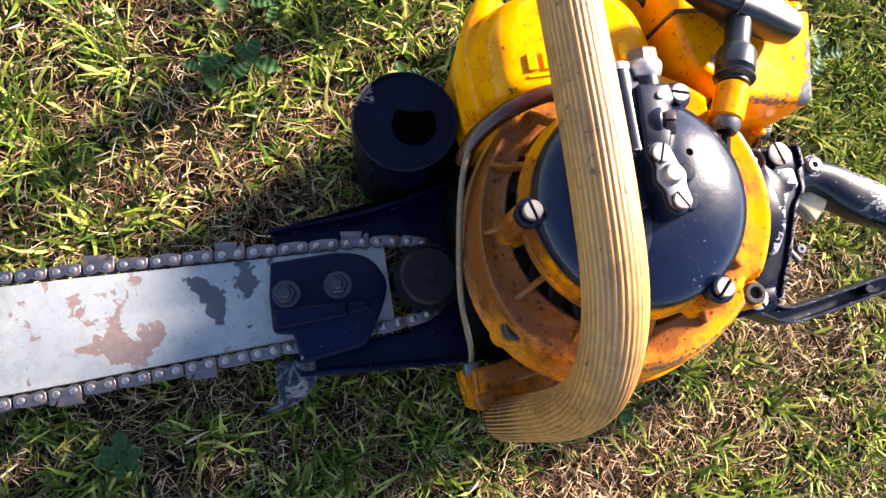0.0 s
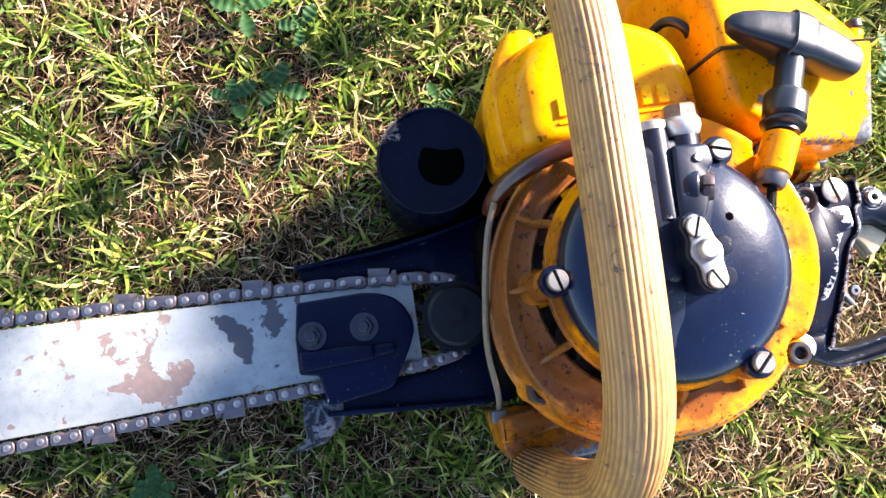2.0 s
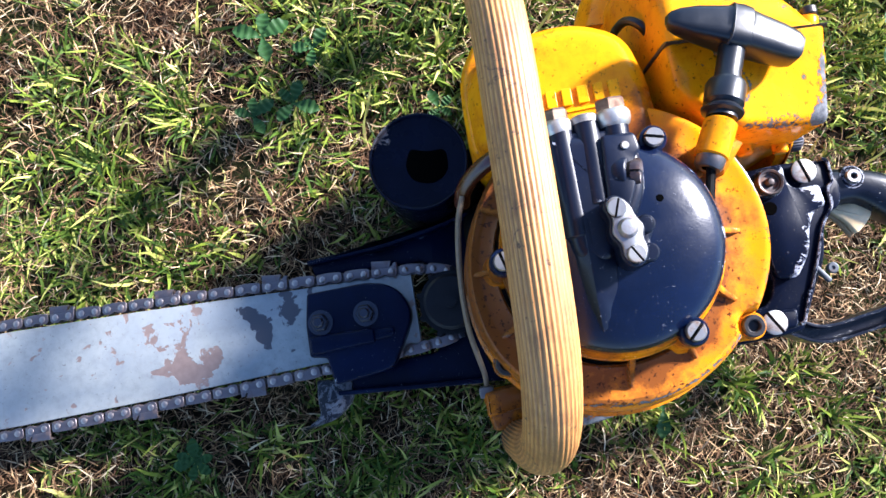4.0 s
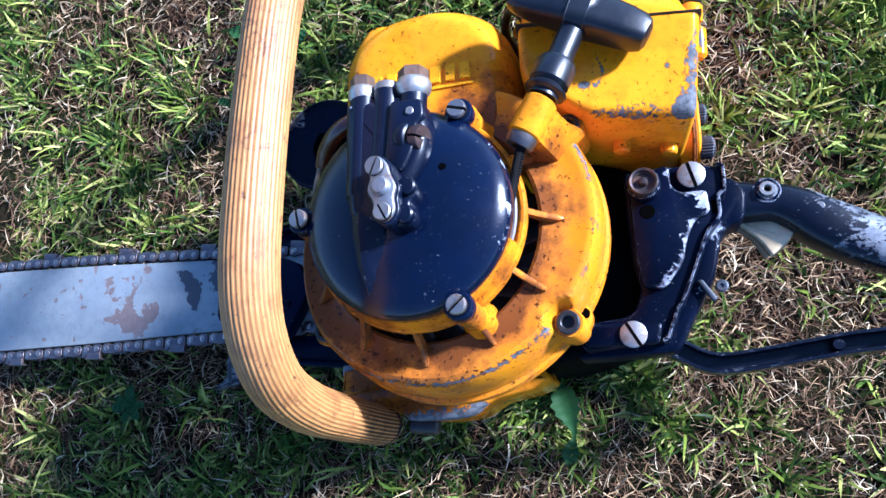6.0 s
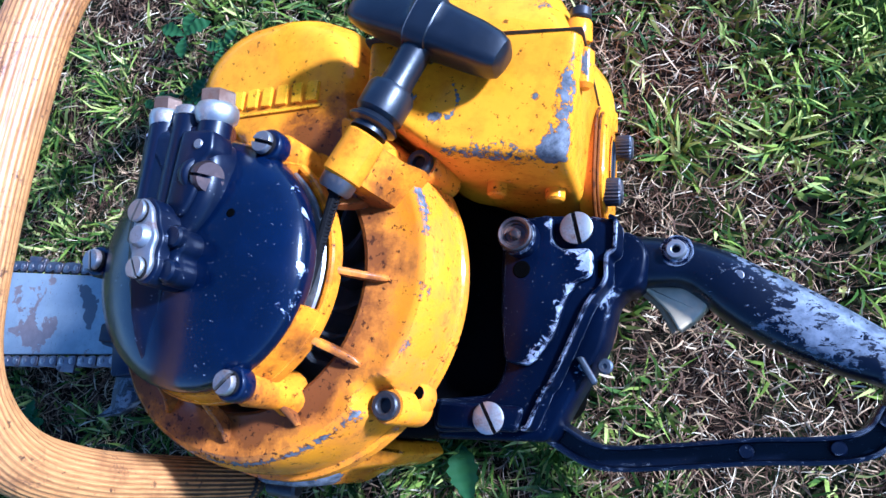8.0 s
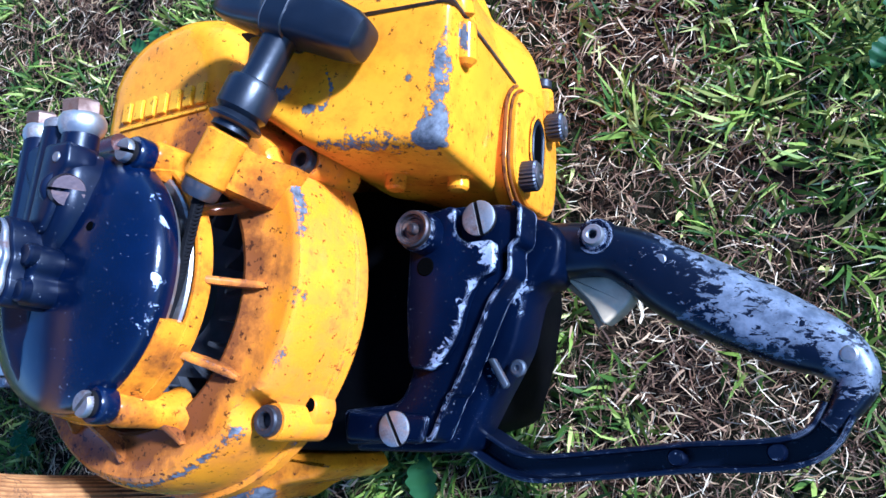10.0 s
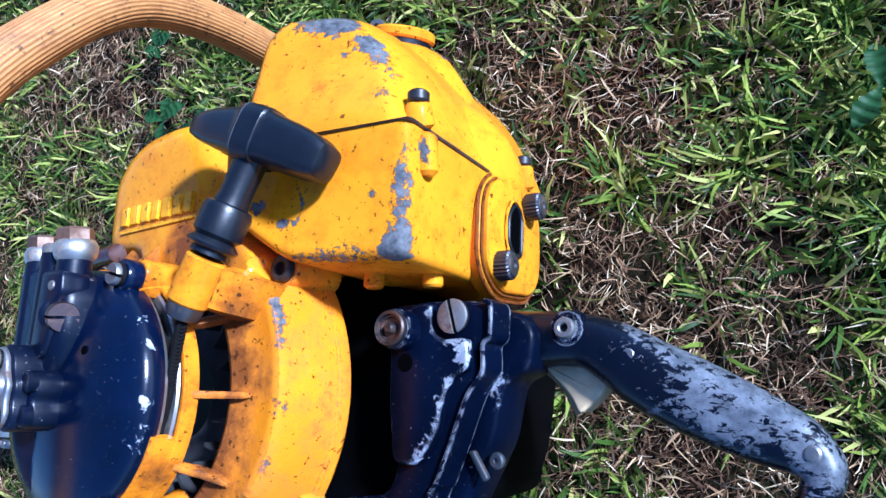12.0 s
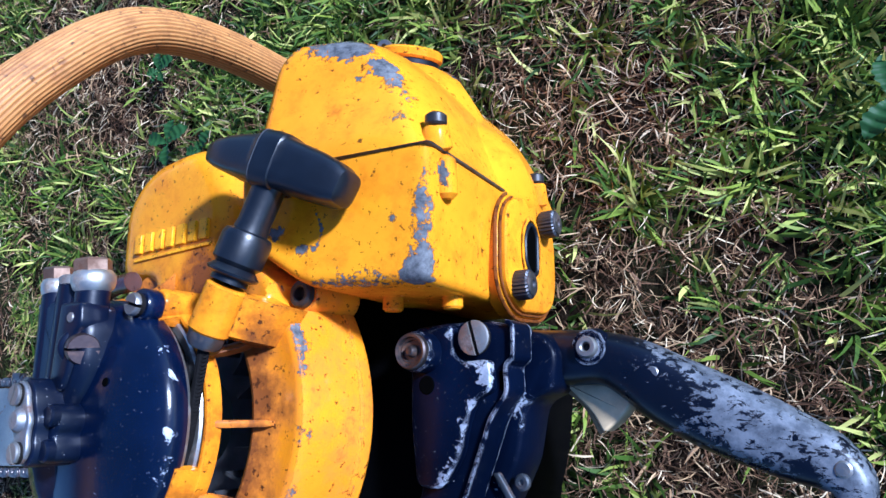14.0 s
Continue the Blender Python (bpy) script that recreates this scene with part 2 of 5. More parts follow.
YELLOW_RING = yellow_paint("yellow_ring", 0.85, 0.05, (), [((-0.055, 0.0, 0.115), 0.035, 0.4), ((-0.03, -0.045, 0.115), 0.03, 0.3), ((0.045, -0.03, 0.118), 0.012, 0.26), ((0.028, -0.05, 0.12), 0.012, 0.26), ((0.056, 0.034, 0.103), 0.018, 0.30), ((0.066, 0.034, 0.1), 0.014, 0.20), ((0.056, 0.036, 0.119), 0.007, 0.25)])
BLACK_COVER = black_paint("black_cover", 0.0, 0.6, 0.16, spec=0.38, worn_or_glint_edge=0.06, tone=(0.0013, 0.0036, 0.0145), spots=[((0.0495, -0.016, 0.132), 0.010, 0.34), ((0.0505, -0.004, 0.131), 0.006, 0.30), ((0.048, 0.018, 0.132), 0.007, 0.34), ((0.044, 0.028, 0.131), 0.006, 0.3)])
BLACK_PUMP = black_paint("black_pump", 0.10, 1.0, 0.30, spec=0.30, worn_or_glint_edge=0.12, tone=(0.0012, 0.0028, 0.0100), chip_scale=260)
FRAME_CHIPS = [((x / 1000, y / 1000, 0.048), r, w) for x, y, r, w in ((128, 24, 0.007, 0.24), (135, 22, 0.008, 0.32), (136, 15, 0.006, 0.26), (128, 7, 0.005, 0.24), (124, -1, 0.005, 0.24), (122, -8, 0.005, 0.22), (119, -15, 0.006, 0.24), (115, -22, 0.006, 0.26), (111, -26, 0.005, 0.24), (99, -12, 0.004, 0.18), (117, 36, 0.004, 0.2), (86, -44, 0.004, 0.2))] + [((0.142, 0.010, 0.03), 0.008, 0.2), ((0.139, 0.002, 0.03), 0.008, 0.2), ((0.129, -0.025, 0.03), 0.006, 0.15)]
# pale edges: chipped paint, raised further to paint in the edges' glints
BLACK_FRAME = black_paint("black_frame", 0.18, 1.0, 0.28, spec=0.07, tone=(0.0010, 0.0023, 0.0082), worn_or_glint_edge=0.22, chip_scale=240, spots=FRAME_CHIPS)
# edge wear here also paints the shiny light rims of the strap
BLACK_HANDLE = black_paint("black_handle", 0.06, 0.7, 0.24, chip_scale=330, worn_or_glint_edge=0.14, along=radians(27), bare=((0.066, 0.074, 0.090), (0.205, 0.218, 0.242)), spots=[((0.190, 0.030, 0.012), 0.022, 0.20), ((0.210, 0.022, 0.012), 0.028, 0.24), ((0.232, 0.010, 0.010), 0.030, 0.26), ((0.250, -0.006, 0.008), 0.028, 0.26), ((0.205, -0.004, 0.018), 0.018, 0.17), ((0.225, -0.012, 0.016), 0.018, 0.2), ((0.222, 0.0, 0.02), 0.014, 0.1), ((0.258, -0.024, 0.008), 0.018, 0.26), ((0.244, -0.044, 0.01), 0.016, 0.2), ((0.180, 0.012, 0.02), 0.012, 0.12)])
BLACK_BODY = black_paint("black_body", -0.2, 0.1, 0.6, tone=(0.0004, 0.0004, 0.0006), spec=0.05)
BLACK_PLATE = black_paint("black_plate", 0.06, 0.9, 0.30, tone=(0.0008, 0.0030, 0.0140), spec=0.09, spots=[((-0.17, -0.045, 0.018), 0.008, 0.2)])
MUFFLER_BLACK = black_paint("muffler_black", -0.1, 0.2, 0.22, [((-0.114, 0.104, 0.044), 0.016, 0.30)], (0.0010, 0.0020, 0.0085), 0.10, ((0.10, 0.075, 0.065), (0.26, 0.20, 0.17)))
RUBBER = plain("black_rubber", (0.006, 0.008, 0.013), 0.36, 150, 0.4, relief=0.12)
STEEL = metal("worn_steel", (0.34, 0.33, 0.32), 0.42, 0.5)
DARK_STEEL = metal("dark_steel", (0.16, 0.15, 0.15), 0.42, 0.4)
DRUM = plain("dark_drum", (0.010, 0.010, 0.013), 0.5, 160, 0.5, spec=0.2)
BOLT_BLACK = plain("blackened_bolt", (0.036, 0.033, 0.034), 0.42, 500, 0.6, 0.2, spec=0.4)
NUT_STEEL = metal("blued_nut", (0.055, 0.060, 0.080), 0.38, 0.1)
ZINC = metal("zinc", (0.38, 0.37, 0.35), 0.48, 0.5)
CHAIN_STEEL = metal("chain_steel", (0.17, 0.145, 0.15), 0.38, 0.35)
RIVET_STEEL = metal("rivet_steel", (0.34, 0.30, 0.28), 0.32, 0.4)
COPPER_HOSE = plain("oily_red_hose", (0.075, 0.015, 0.006), 0.25, 120, 0.6)
WIRE = plain("tan_wire", (0.22, 0.15, 0.09), 0.5, 300, 0.3)
CORD = plain("oily_cord", (0.008, 0.007, 0.007), 0.8, 500, 0.5, relief=0.5, spec=0.1)
TRIGGER = plain("ivory_plastic", (0.90, 0.66, 0.36), 0.4, 90, 0.45)
SLOT_DARK = plain("slot_dark", (0.012, 0.010, 0.009), 0.7, 300, 0.5, spec=0.1)
# flat black for patches that paint the shade inside holes and openings
HOLE_SHADE = Nodes("hole_shade").done((0.0015, 0.0015, 0.0015), 0.9, spec=0.0)
SEAM = plain("dark_gasket", (0.060, 0.046, 0.040), 0.5, 260, 0.9)


def grip_material():
    """Ribbed tan covering with dark lines between the ribs; along the tube the u coordinate runs round it."""
    n = Nodes("ribbed_tan_grip")
    long = n.tree.nodes.new("ShaderNodeUVMap").outputs["UV"]
    stretch = n.tree.nodes.new("ShaderNodeMapping")
    stretch.inputs["Scale"].default_value = (60.0, 6.0, 1.0)
    n.link(long, stretch.inputs["Vector"])
    grain = n.noise(3.0, 5, 0.6, stretch.outputs["Vector"])
    base = n.mix(n.ramp(grain, 0.35, 0.7), (0.44, 0.175, 0.043), (0.66, 0.345, 0.105))
    base = n.mix(n.ramp(n.noise(45, 8, 0.74), 0.50, 0.70, 0.0, 0.8), base, (0.21, 0.085, 0.026))
    base = n.mix(n.ramp(n.noise(170, 6, 0.68), 0.615, 0.66, 0.0, 0.9), base, (0.055, 0.027, 0.014))
    base = n.mix(n.ramp(n.noise(20, 7, 0.72), 0.56, 0.70, 0.0, 0.6), base, (0.17, 0.075, 0.045))
    crack = n.maths("ABSOLUTE", n.maths("SUBTRACT", n.noise(48, 6, 0.6, distort=1.2), 0.5))
    base = n.mix(n.maths("MULTIPLY", n.ramp(crack, 0.014, 0.004, 0.0, 0.8), n.ramp(n.noise(24, 3), 0.5, 0.6)), base, (0.09, 0.04, 0.022))
    groove = n.tree.nodes.new("ShaderNodeAttribute")
    groove.attribute_name = "groove"
    # groove colour: the dark lines, deepened to paint in the ribs' shade
    base = n.mix(n.maths("MULTIPLY", groove.outputs["Fac"], 0.62), base, (0.12, 0.040, 0.012))
    oily = n.maths("MULTIPLY", n.near((-0.057, -0.094, 0.030), 0.062), n.ramp(n.maths("ADD", groove.outputs["Fac"], n.noise(90, 6, 0.7)), 0.75, 1.15))
    base = n.mix(n.ramp(oily, 0.05, 0.40, 0.0, 0.9), base, (0.022, 0.013, 0.009))
    n.bump(grain, 0.3, 0.0005)
    return n.done(base, 0.5)


def bar_material():
    """White paint on the bar, worn to brown and dark steel in large flakes."""
    n = Nodes("worn_white_bar_paint")
    paint = n.mix(n.ramp(n.noise(30, 5), 0.35, 0.7), (0.26, 0.275, 0.262), (0.19, 0.21, 0.216))
    paint = n.mix(n.ramp(n.noise(140, 7, 0.75), 0.44, 0.70, 0.0, 0.6), paint, (0.145, 0.150, 0.155))
    paint = n.mix(n.ramp(n.noise(9, 6, 0.65, distort=0.6), 0.48, 0.66, 0.0, 0.55), paint, (0.20, 0.225, 0.25))
    paint = n.mix(n.ramp(n.noise(330, 5, 0.7), 0.62, 0.66, 0.0, 0.8), paint, (0.10, 0.09, 0.08))
    mask = n.noise(82, 5, 0.56, distort=0.35)
    for place, radius, weight in (((-0.198, 0.012, 0), 0.015, 0.32), ((-0.221, 0.006, 0), 0.014, 0.26), ((-0.216, -0.006, 0), 0.010, 0.22), ((-0.268, -0.022, 0), 0.022, 0.30), ((-0.252, -0.014, 0), 0.014, 0.16), ((-0.288, 0.0, 0), 0.030, 0.16), ((-0.262, 0.012, 0), 0.02, 0.10), ((-0.320, 0.005, 0), 0.02, 0.12), ((-0.345, -0.005, 0), 0.012, 0.18)):
        mask = n.maths("ADD", mask, n.maths("MULTIPLY", n.near(place, radius), weight))
    flake = n.ramp(mask, 0.635, 0.655)
    bare = n.mix(n.ramp(n.near((-0.208, 0.008, 0), 0.05), 0.2, 0.4), n.mix(n.noise(200, 5), (0.15, 0.105, 0.09), (0.27, 0.195, 0.165)), (0.055, 0.055, 0.065))
    n.bump(n.maths("MULTIPLY", flake, -1.0), 0.4, 0.0003)
    return n.done(n.mix(flake, paint, bare), 0.45, n.maths("MULTIPLY", flake, 0.3))


def blade_material(name, ramp, gloss=0.5, shade=(0.0, (0.04, 0.075, 0.016)), thin=0.16):
    """Each blade takes its own colour from the ramp."""
    n = Nodes(name)
    pick = n.tree.nodes.new("ShaderNodeNewGeometry").outputs["Random Per Island"]
    node = n.tree.nodes.new("ShaderNodeValToRGB")
    while len(node.color_ramp.elements) < len(ramp):
        node.color_ramp.elements.new(0.5)
    for element, (at, colour) in zip(node.color_ramp.elements, ramp):
        element.position, element.color = at, (*colour, 1.0)
    n.link(pick, node.inputs["Fac"])
    patch = n.ramp(n.noise(26, 4), 0.42, 0.68, 0.0, shade[0])
    colour = n.mix(patch, node.outputs["Color"], shade[1])
    n.done(colour, gloss, spec=0.12)
    glow = n.tree.nodes.new("ShaderNodeBsdfTranslucent")
    n.link(colour, glow.inputs["Color"])
    both = n.tree.nodes.new("ShaderNodeMixShader")
    both.inputs["Fac"].default_value = thin
    n.link(n.bsdf.outputs["BSDF"], both.inputs[1])
    n.link(glow.outputs["BSDF"], both.inputs[2])
    n.link(both.outputs["Shader"], n.out.inputs["Surface"])
    return n.mat


def soil_material():
    n = Nodes("shade_dark_thatch_and_soil")
    # near-black close to the saw: shade between the blades is put into the soil
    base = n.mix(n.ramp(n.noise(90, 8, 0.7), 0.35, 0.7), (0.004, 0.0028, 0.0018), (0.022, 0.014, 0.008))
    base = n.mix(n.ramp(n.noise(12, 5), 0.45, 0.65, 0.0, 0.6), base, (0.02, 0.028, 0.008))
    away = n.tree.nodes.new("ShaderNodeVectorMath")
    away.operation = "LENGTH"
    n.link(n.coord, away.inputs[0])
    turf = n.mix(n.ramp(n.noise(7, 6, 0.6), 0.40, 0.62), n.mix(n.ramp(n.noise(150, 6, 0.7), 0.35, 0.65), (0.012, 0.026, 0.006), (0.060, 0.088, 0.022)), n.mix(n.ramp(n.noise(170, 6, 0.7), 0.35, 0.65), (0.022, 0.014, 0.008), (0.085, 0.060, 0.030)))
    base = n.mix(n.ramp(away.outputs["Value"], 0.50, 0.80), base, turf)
    n.bump(n.noise(160, 6), 0.8, 0.006)
    return n.done(base, 0.95, spec=0.04)


GRIP = grip_material()
BAR_PAINT = bar_material()
# the ramps' near-black ends paint in the shade deep among the blades
GREEN = blade_material("green_blades", [(0.0, (0.010, 0.025, 0.006)), (0.40, (0.074, 0.130, 0.016)), (0.75, (0.252, 0.312, 0.038)), (1.0, (0.64, 0.60, 0.17))], 0.5, (0.45, (0.046, 0.088, 0.018)), 0.28)
STRAW = blade_material("dry_blades", [(0.0, (0.022, 0.011, 0.006)), (0.50, (0.160, 0.084, 0.042)), (0.80, (0.55, 0.36, 0.18)), (1.0, (0.88, 0.72, 0.46))], 0.6, (0.5, (0.14, 0.072, 0.038)))
WEED = blade_material("weed_leaves", [(0.0, (0.016, 0.052, 0.016)), (1.0, (0.036, 0.092, 0.026))], 0.5, (0.6, (0.016, 0.044, 0.013)))
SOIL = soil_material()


# ---- mesh helpers; the saw is written in millimetres of its own frame ----
def part(name, bm, material, parent, label="", smooth=35):
    """Links a bmesh as one mesh object under a thing or a part."""
    bmesh.ops.recalc_face_normals(bm, faces=bm.faces)
    me = bpy.data.meshes.new(name)
    bm.to_mesh(me)
    bm.free()
    me.materials.append(material)
    me.polygons.foreach_set("use_smooth", [True] * len(me.polygons))
    me.set_sharp_from_angle(angle=radians(smooth))
    ob = new(name, me)
    ob.parent = parent
    return tagged(ob, label) if label else ob


def join_rings(bm, rings, close=True, cap_a=True, cap_b=True):
    """Skins rings of places with quads."""
    made = [[bm.verts.new(p) for p in ring] for ring in rings]
    n = len(made[0])
    for a, b in zip(made, made[1:]):
        for i in range(n if close else n - 1):
            j = (i + 1) % n
            bm.faces.new((a[i], a[j], b[j], b[i]))
    if cap_a:
        bm.faces.new(made[0][::-1])
    if cap_b:
        bm.faces.new(made[-1])
    return made


def round_poly(points, radius=4.0, steps=5):
    """An outline with rounded corners; a point may carry its own radius as third value."""
    out = []
    n = len(points)
    for i in range(n):
        p = Vector(points[i][:2])
        r = points[i][2] if len(points[i]) > 2 else radius
        a, b = Vector(points[i - 1][:2]) - p, Vector(points[(i + 1) % n][:2]) - p
        r = min(r, a.length * 0.48, b.length * 0.48)
        s, e = p + a.normalized() * r, p + b.normalized() * r
        for k in range(steps + 1):
            t = k / steps
            out.append(tuple(s * (1 - t) ** 2 + p * 2 * t * (1 - t) + e * t * t))
    return out


def inset(outline, d):
    """The outline moved inwards by d, along its own normals."""
    n = len(outline)
    area = sum(outline[i - 1][0] * outline[i][1] - outline[i][0] * outline[i - 1][1] for i in range(n))
    sign = 1 if area > 0 else -1
    out = []
    for i in range(n):
        t = Vector(outline[(i + 1) % n]) - Vector(outline[i - 1])
        t = t.normalized() if t.length > 1e-9 else Vector((1, 0))
        out.append((outline[i][0] - t.y * d * sign, outline[i][1] + t.x * d * sign))
    return out


def loft(bm, outline, levels, warp=None, fan=False):
    """Skins an outline through levels of (height, inset)."""
    rings = []
    for h, d in levels:
        ring = [(x, y, h) for x, y in (inset(outline, d) if d else outline)]
        rings.append([Vector(warp(*p) if warp else p) * MM for p in ring])
    if fan:
        last = rings[-1]
        c = sum(last, Vector()) / len(last)
        for k in (0.94, 0.6, 0.25, 0.05):
            rings.append([c + (p - c) * k for p in last])
    join_rings(bm, rings)


def slab(bm, outline, h0, h1, edge=1.5, warp=None):
    loft(bm, outline, [(h0, edge), (h0 + edge * 0.4, edge * 0.3), (h0 + edge, 0), (h1 - edge, 0), (h1 - edge * 0.4, edge * 0.3), (h1, edge)], warp)


def frame_of(axis):
    z = Vector(axis).normalized()
    x = z.orthogonal().normalized()
    return x, z.cross(x), z


def lathe(bm, profile, centre=(0, 0, 0), axis=(0, 0, 1), segs=32, a0=0.0, a1=360.0, caps=True):
    """Turns a profile of (radius, height) round an axis. Less than a full turn is closed at its ends."""
    x, y, z = frame_of(axis) if tuple(axis) != (0, 0, 1) else (Vector((1, 0, 0)), Vector((0, 1, 0)), Vector((0, 0, 1)))
    c = Vector(centre)
    full = abs(a1 - a0) >= 360
    count = segs if full else segs + 1
    rings = []
    for k in range(count):
        a = radians(a0 + (a1 - a0) * k / segs)
        u = x * math.cos(a) + y * math.sin(a)
        rings.append([(c + u * r + z * h) * MM for r, h in profile])
    made = [[bm.verts.new(p) for p in ring] for ring in rings]
    for k in range(segs):
        p, q = made[k], made[(k + 1) % count]
        for i in range(len(profile) - 1):
            if profile[i][0] < 1e-6 and profile[i + 1][0] < 1e-6:
                continue
            bm.faces.new((p[i], q[i], q[i + 1], p[i + 1]))
    if not full and caps:
        bm.faces.new(made[0])
        bm.faces.new(made[-1][::-1])
    bmesh.ops.remove_doubles(bm, verts=bm.verts, dist=1e-6)


def rod(bm, a, b, r, segs=16, edge=0.6, r2=None):
    """A rod with softened ends between two places."""
    a, b = Vector(a), Vector(b)
    length = (b - a).length
    r2 = r if r2 is None else r2
    lathe(bm, [(0, 0), (r - edge, 0), (r, edge), (r2, length - edge), (r2 - edge, length), (0, length)], a, b - a, segs)


def curve_points(points, steps=8):
    """A smooth line through places (Catmull-Rom)."""
    p = [Vector(q) for q in points]
    p = [p[0] * 2 - p[1]] + p + [p[-1] * 2 - p[-2]]
    out = []
    for i in range(1, len(p) - 2):
        for k in range(steps):
            t = k / steps
            out.append(0.5 * ((2 * p[i]) + (p[i + 1] - p[i - 1]) * t + (2 * p[i - 1] - 5 * p[i] + 4 * p[i + 1] - p[i + 2]) * t * t + (3 * p[i] - p[i - 1] - 3 * p[i + 1] + p[i + 2]) * t ** 3))
    out.append(p[-2])
    return out


def sweep(bm, line, section, up=(0, 0, 1), sizes=None):
    """Sweeps a section of (side, up) along a line; sizes: (side, up) scales at each place."""
    rings = []
    up = Vector(up)
    for i, p in enumerate(line):
        t = (line[min(i + 1, len(line) - 1)] - line[max(i - 1, 0)]).normalized()
        side = t.cross(up).normalized()
        over = side.cross(t)
        su, sv = sizes[i] if sizes else (1, 1)
        rings.append([(p + side * u * su + over * v * sv) * MM for u, v in section])
    return join_rings(bm, rings)


def circle(r, n=16):
    return [(r * math.cos(2 * math.pi * k / n), r * math.sin(2 * math.pi * k / n)) for k in range(n)]


def tube(bm, points, r, n=12, steps=6, up=(0.3, 0.2, 1)):
    sweep(bm, curve_points(points, steps), circle(r, n), up)


def slot_screw(parent, name, centre, axis, r, height, material, turn=20.0, slot=1.1, label=""):
    """A round screw head with a slot across it."""
    bm = bmesh.new()
    x, y, z = frame_of(axis)
    lathe(bm, [(0, 0), (r, 0), (r, height * 0.55), (0, height * 0.55)], centre, axis, 24)
    base = len(bm.faces)
    for s in (-1, 1):
        half = [(r * math.cos(a), r * math.sin(a)) for a in [math.asin(slot / 2 / r) + (math.pi - 2 * math.asin(slot / 2 / r)) * k / 12 for k in range(13)]]
        rings = []
        for h, d in ((height * 0.5, 0), (height * 0.8, 0), (height, r * 0.12)):
            ring = []
            for u, v in half:
                k = (r - d) / r
                w = Vector((u * k, max(v * k, slot / 2))) * s
                c, sn = math.cos(radians(turn)), math.sin(radians(turn))
                q = (w.x * c - w.y * sn, w.x * sn + w.y * c)
                ring.append((Vector(centre) + x * q[0] + y * q[1] + z * h) * MM)
            rings.append(ring)
        join_rings(bm, rings)
    # the lower disc, seen in the slot, gets the near-black second material
    for f in list(bm.faces)[:base]:
        f.material_index = 1
    screw = part(name, bm, material, parent, label)
    screw.data.materials.append(SLOT_DARK)
    return screw


def socket_bolt(parent, name, centre, axis, r, height, material, label=""):
    """A cap-head bolt with a hollow in it."""
    bm = bmesh.new()
    lathe(bm, [(0, height * 0.35), (r * 0.5, height * 0.35), (r * 0.52, height * 0.9), (r * 0.62, height), (r * 0.88, height), (r, height * 0.85), (r, 0), (0, 0)], centre, axis, 20)
    return part(name, bm, material, parent, label)


def hex_nut(bm, centre, axis, r, height):
    lathe(bm, [(0, 0), (r, 0), (r, height * 0.8), (r * 0.85, height), (0, height)], centre, axis, 6)


# ---- the chainsaw ----
saw = new("chainsaw")
saw.matrix_world = SAW
tagged(saw, "vintage yellow and black petrol chainsaw lying on its side in grass", "chainsaw")

# guide bar, with a rounded nose resting on the lawn
bm = bmesh.new()
bar_top = [(-112, 20.5), (-190, 22), (-300, 25.5), (-400, 27), (-455, 25)]
nose = [(-455 - 40 * math.sin(a), 26 * math.cos(a) - 6) for a in [math.pi * k / 14 for k in range(1, 14)]]
bar_low = [(-455, -37), (-400, -38), (-300, -35), (-190, -30), (-112, -28)]
slab(bm, bar_top + nose + bar_low, -5.0, 0.0, 0.5)
part("guide_bar", bm, BAR_PAINT, saw, "white-painted steel guide bar, worn and flaking")

# saw chain: links on both edges and round the nose
chain_path = curve_points([(-83, 16, 0), (-110, 22, 0), (-196, 26.5, 0), (-300, 30, 0), (-400, 31.5, 0), (-455, 29, 0), (-484, 18, 0), (-499, -6, 0), (-484, -30, 0), (-455, -41, 0), (-400, -42.5, 0), (-300, -39.5, 0), (-190, -34.5, 0), (-110, -29, 0), (-83, -24, 0)], 24)
chain_line = [chain_path[0]]
for p in chain_path[1:]:
    if (p - chain_line[-1]).length > 0.5:
        chain_line.append(p)
bm = bmesh.new()
sweep(bm, [p + Vector((0, 0, -2.5)) for p in chain_line[::4]], [(-3.0, -0.8), (3.0, -0.8), (3.0, 0.8), (-3.0, 0.8)])
saw_chain = part("saw_chain", bm, CHAIN_STEEL, saw, "oily dark steel saw chain")


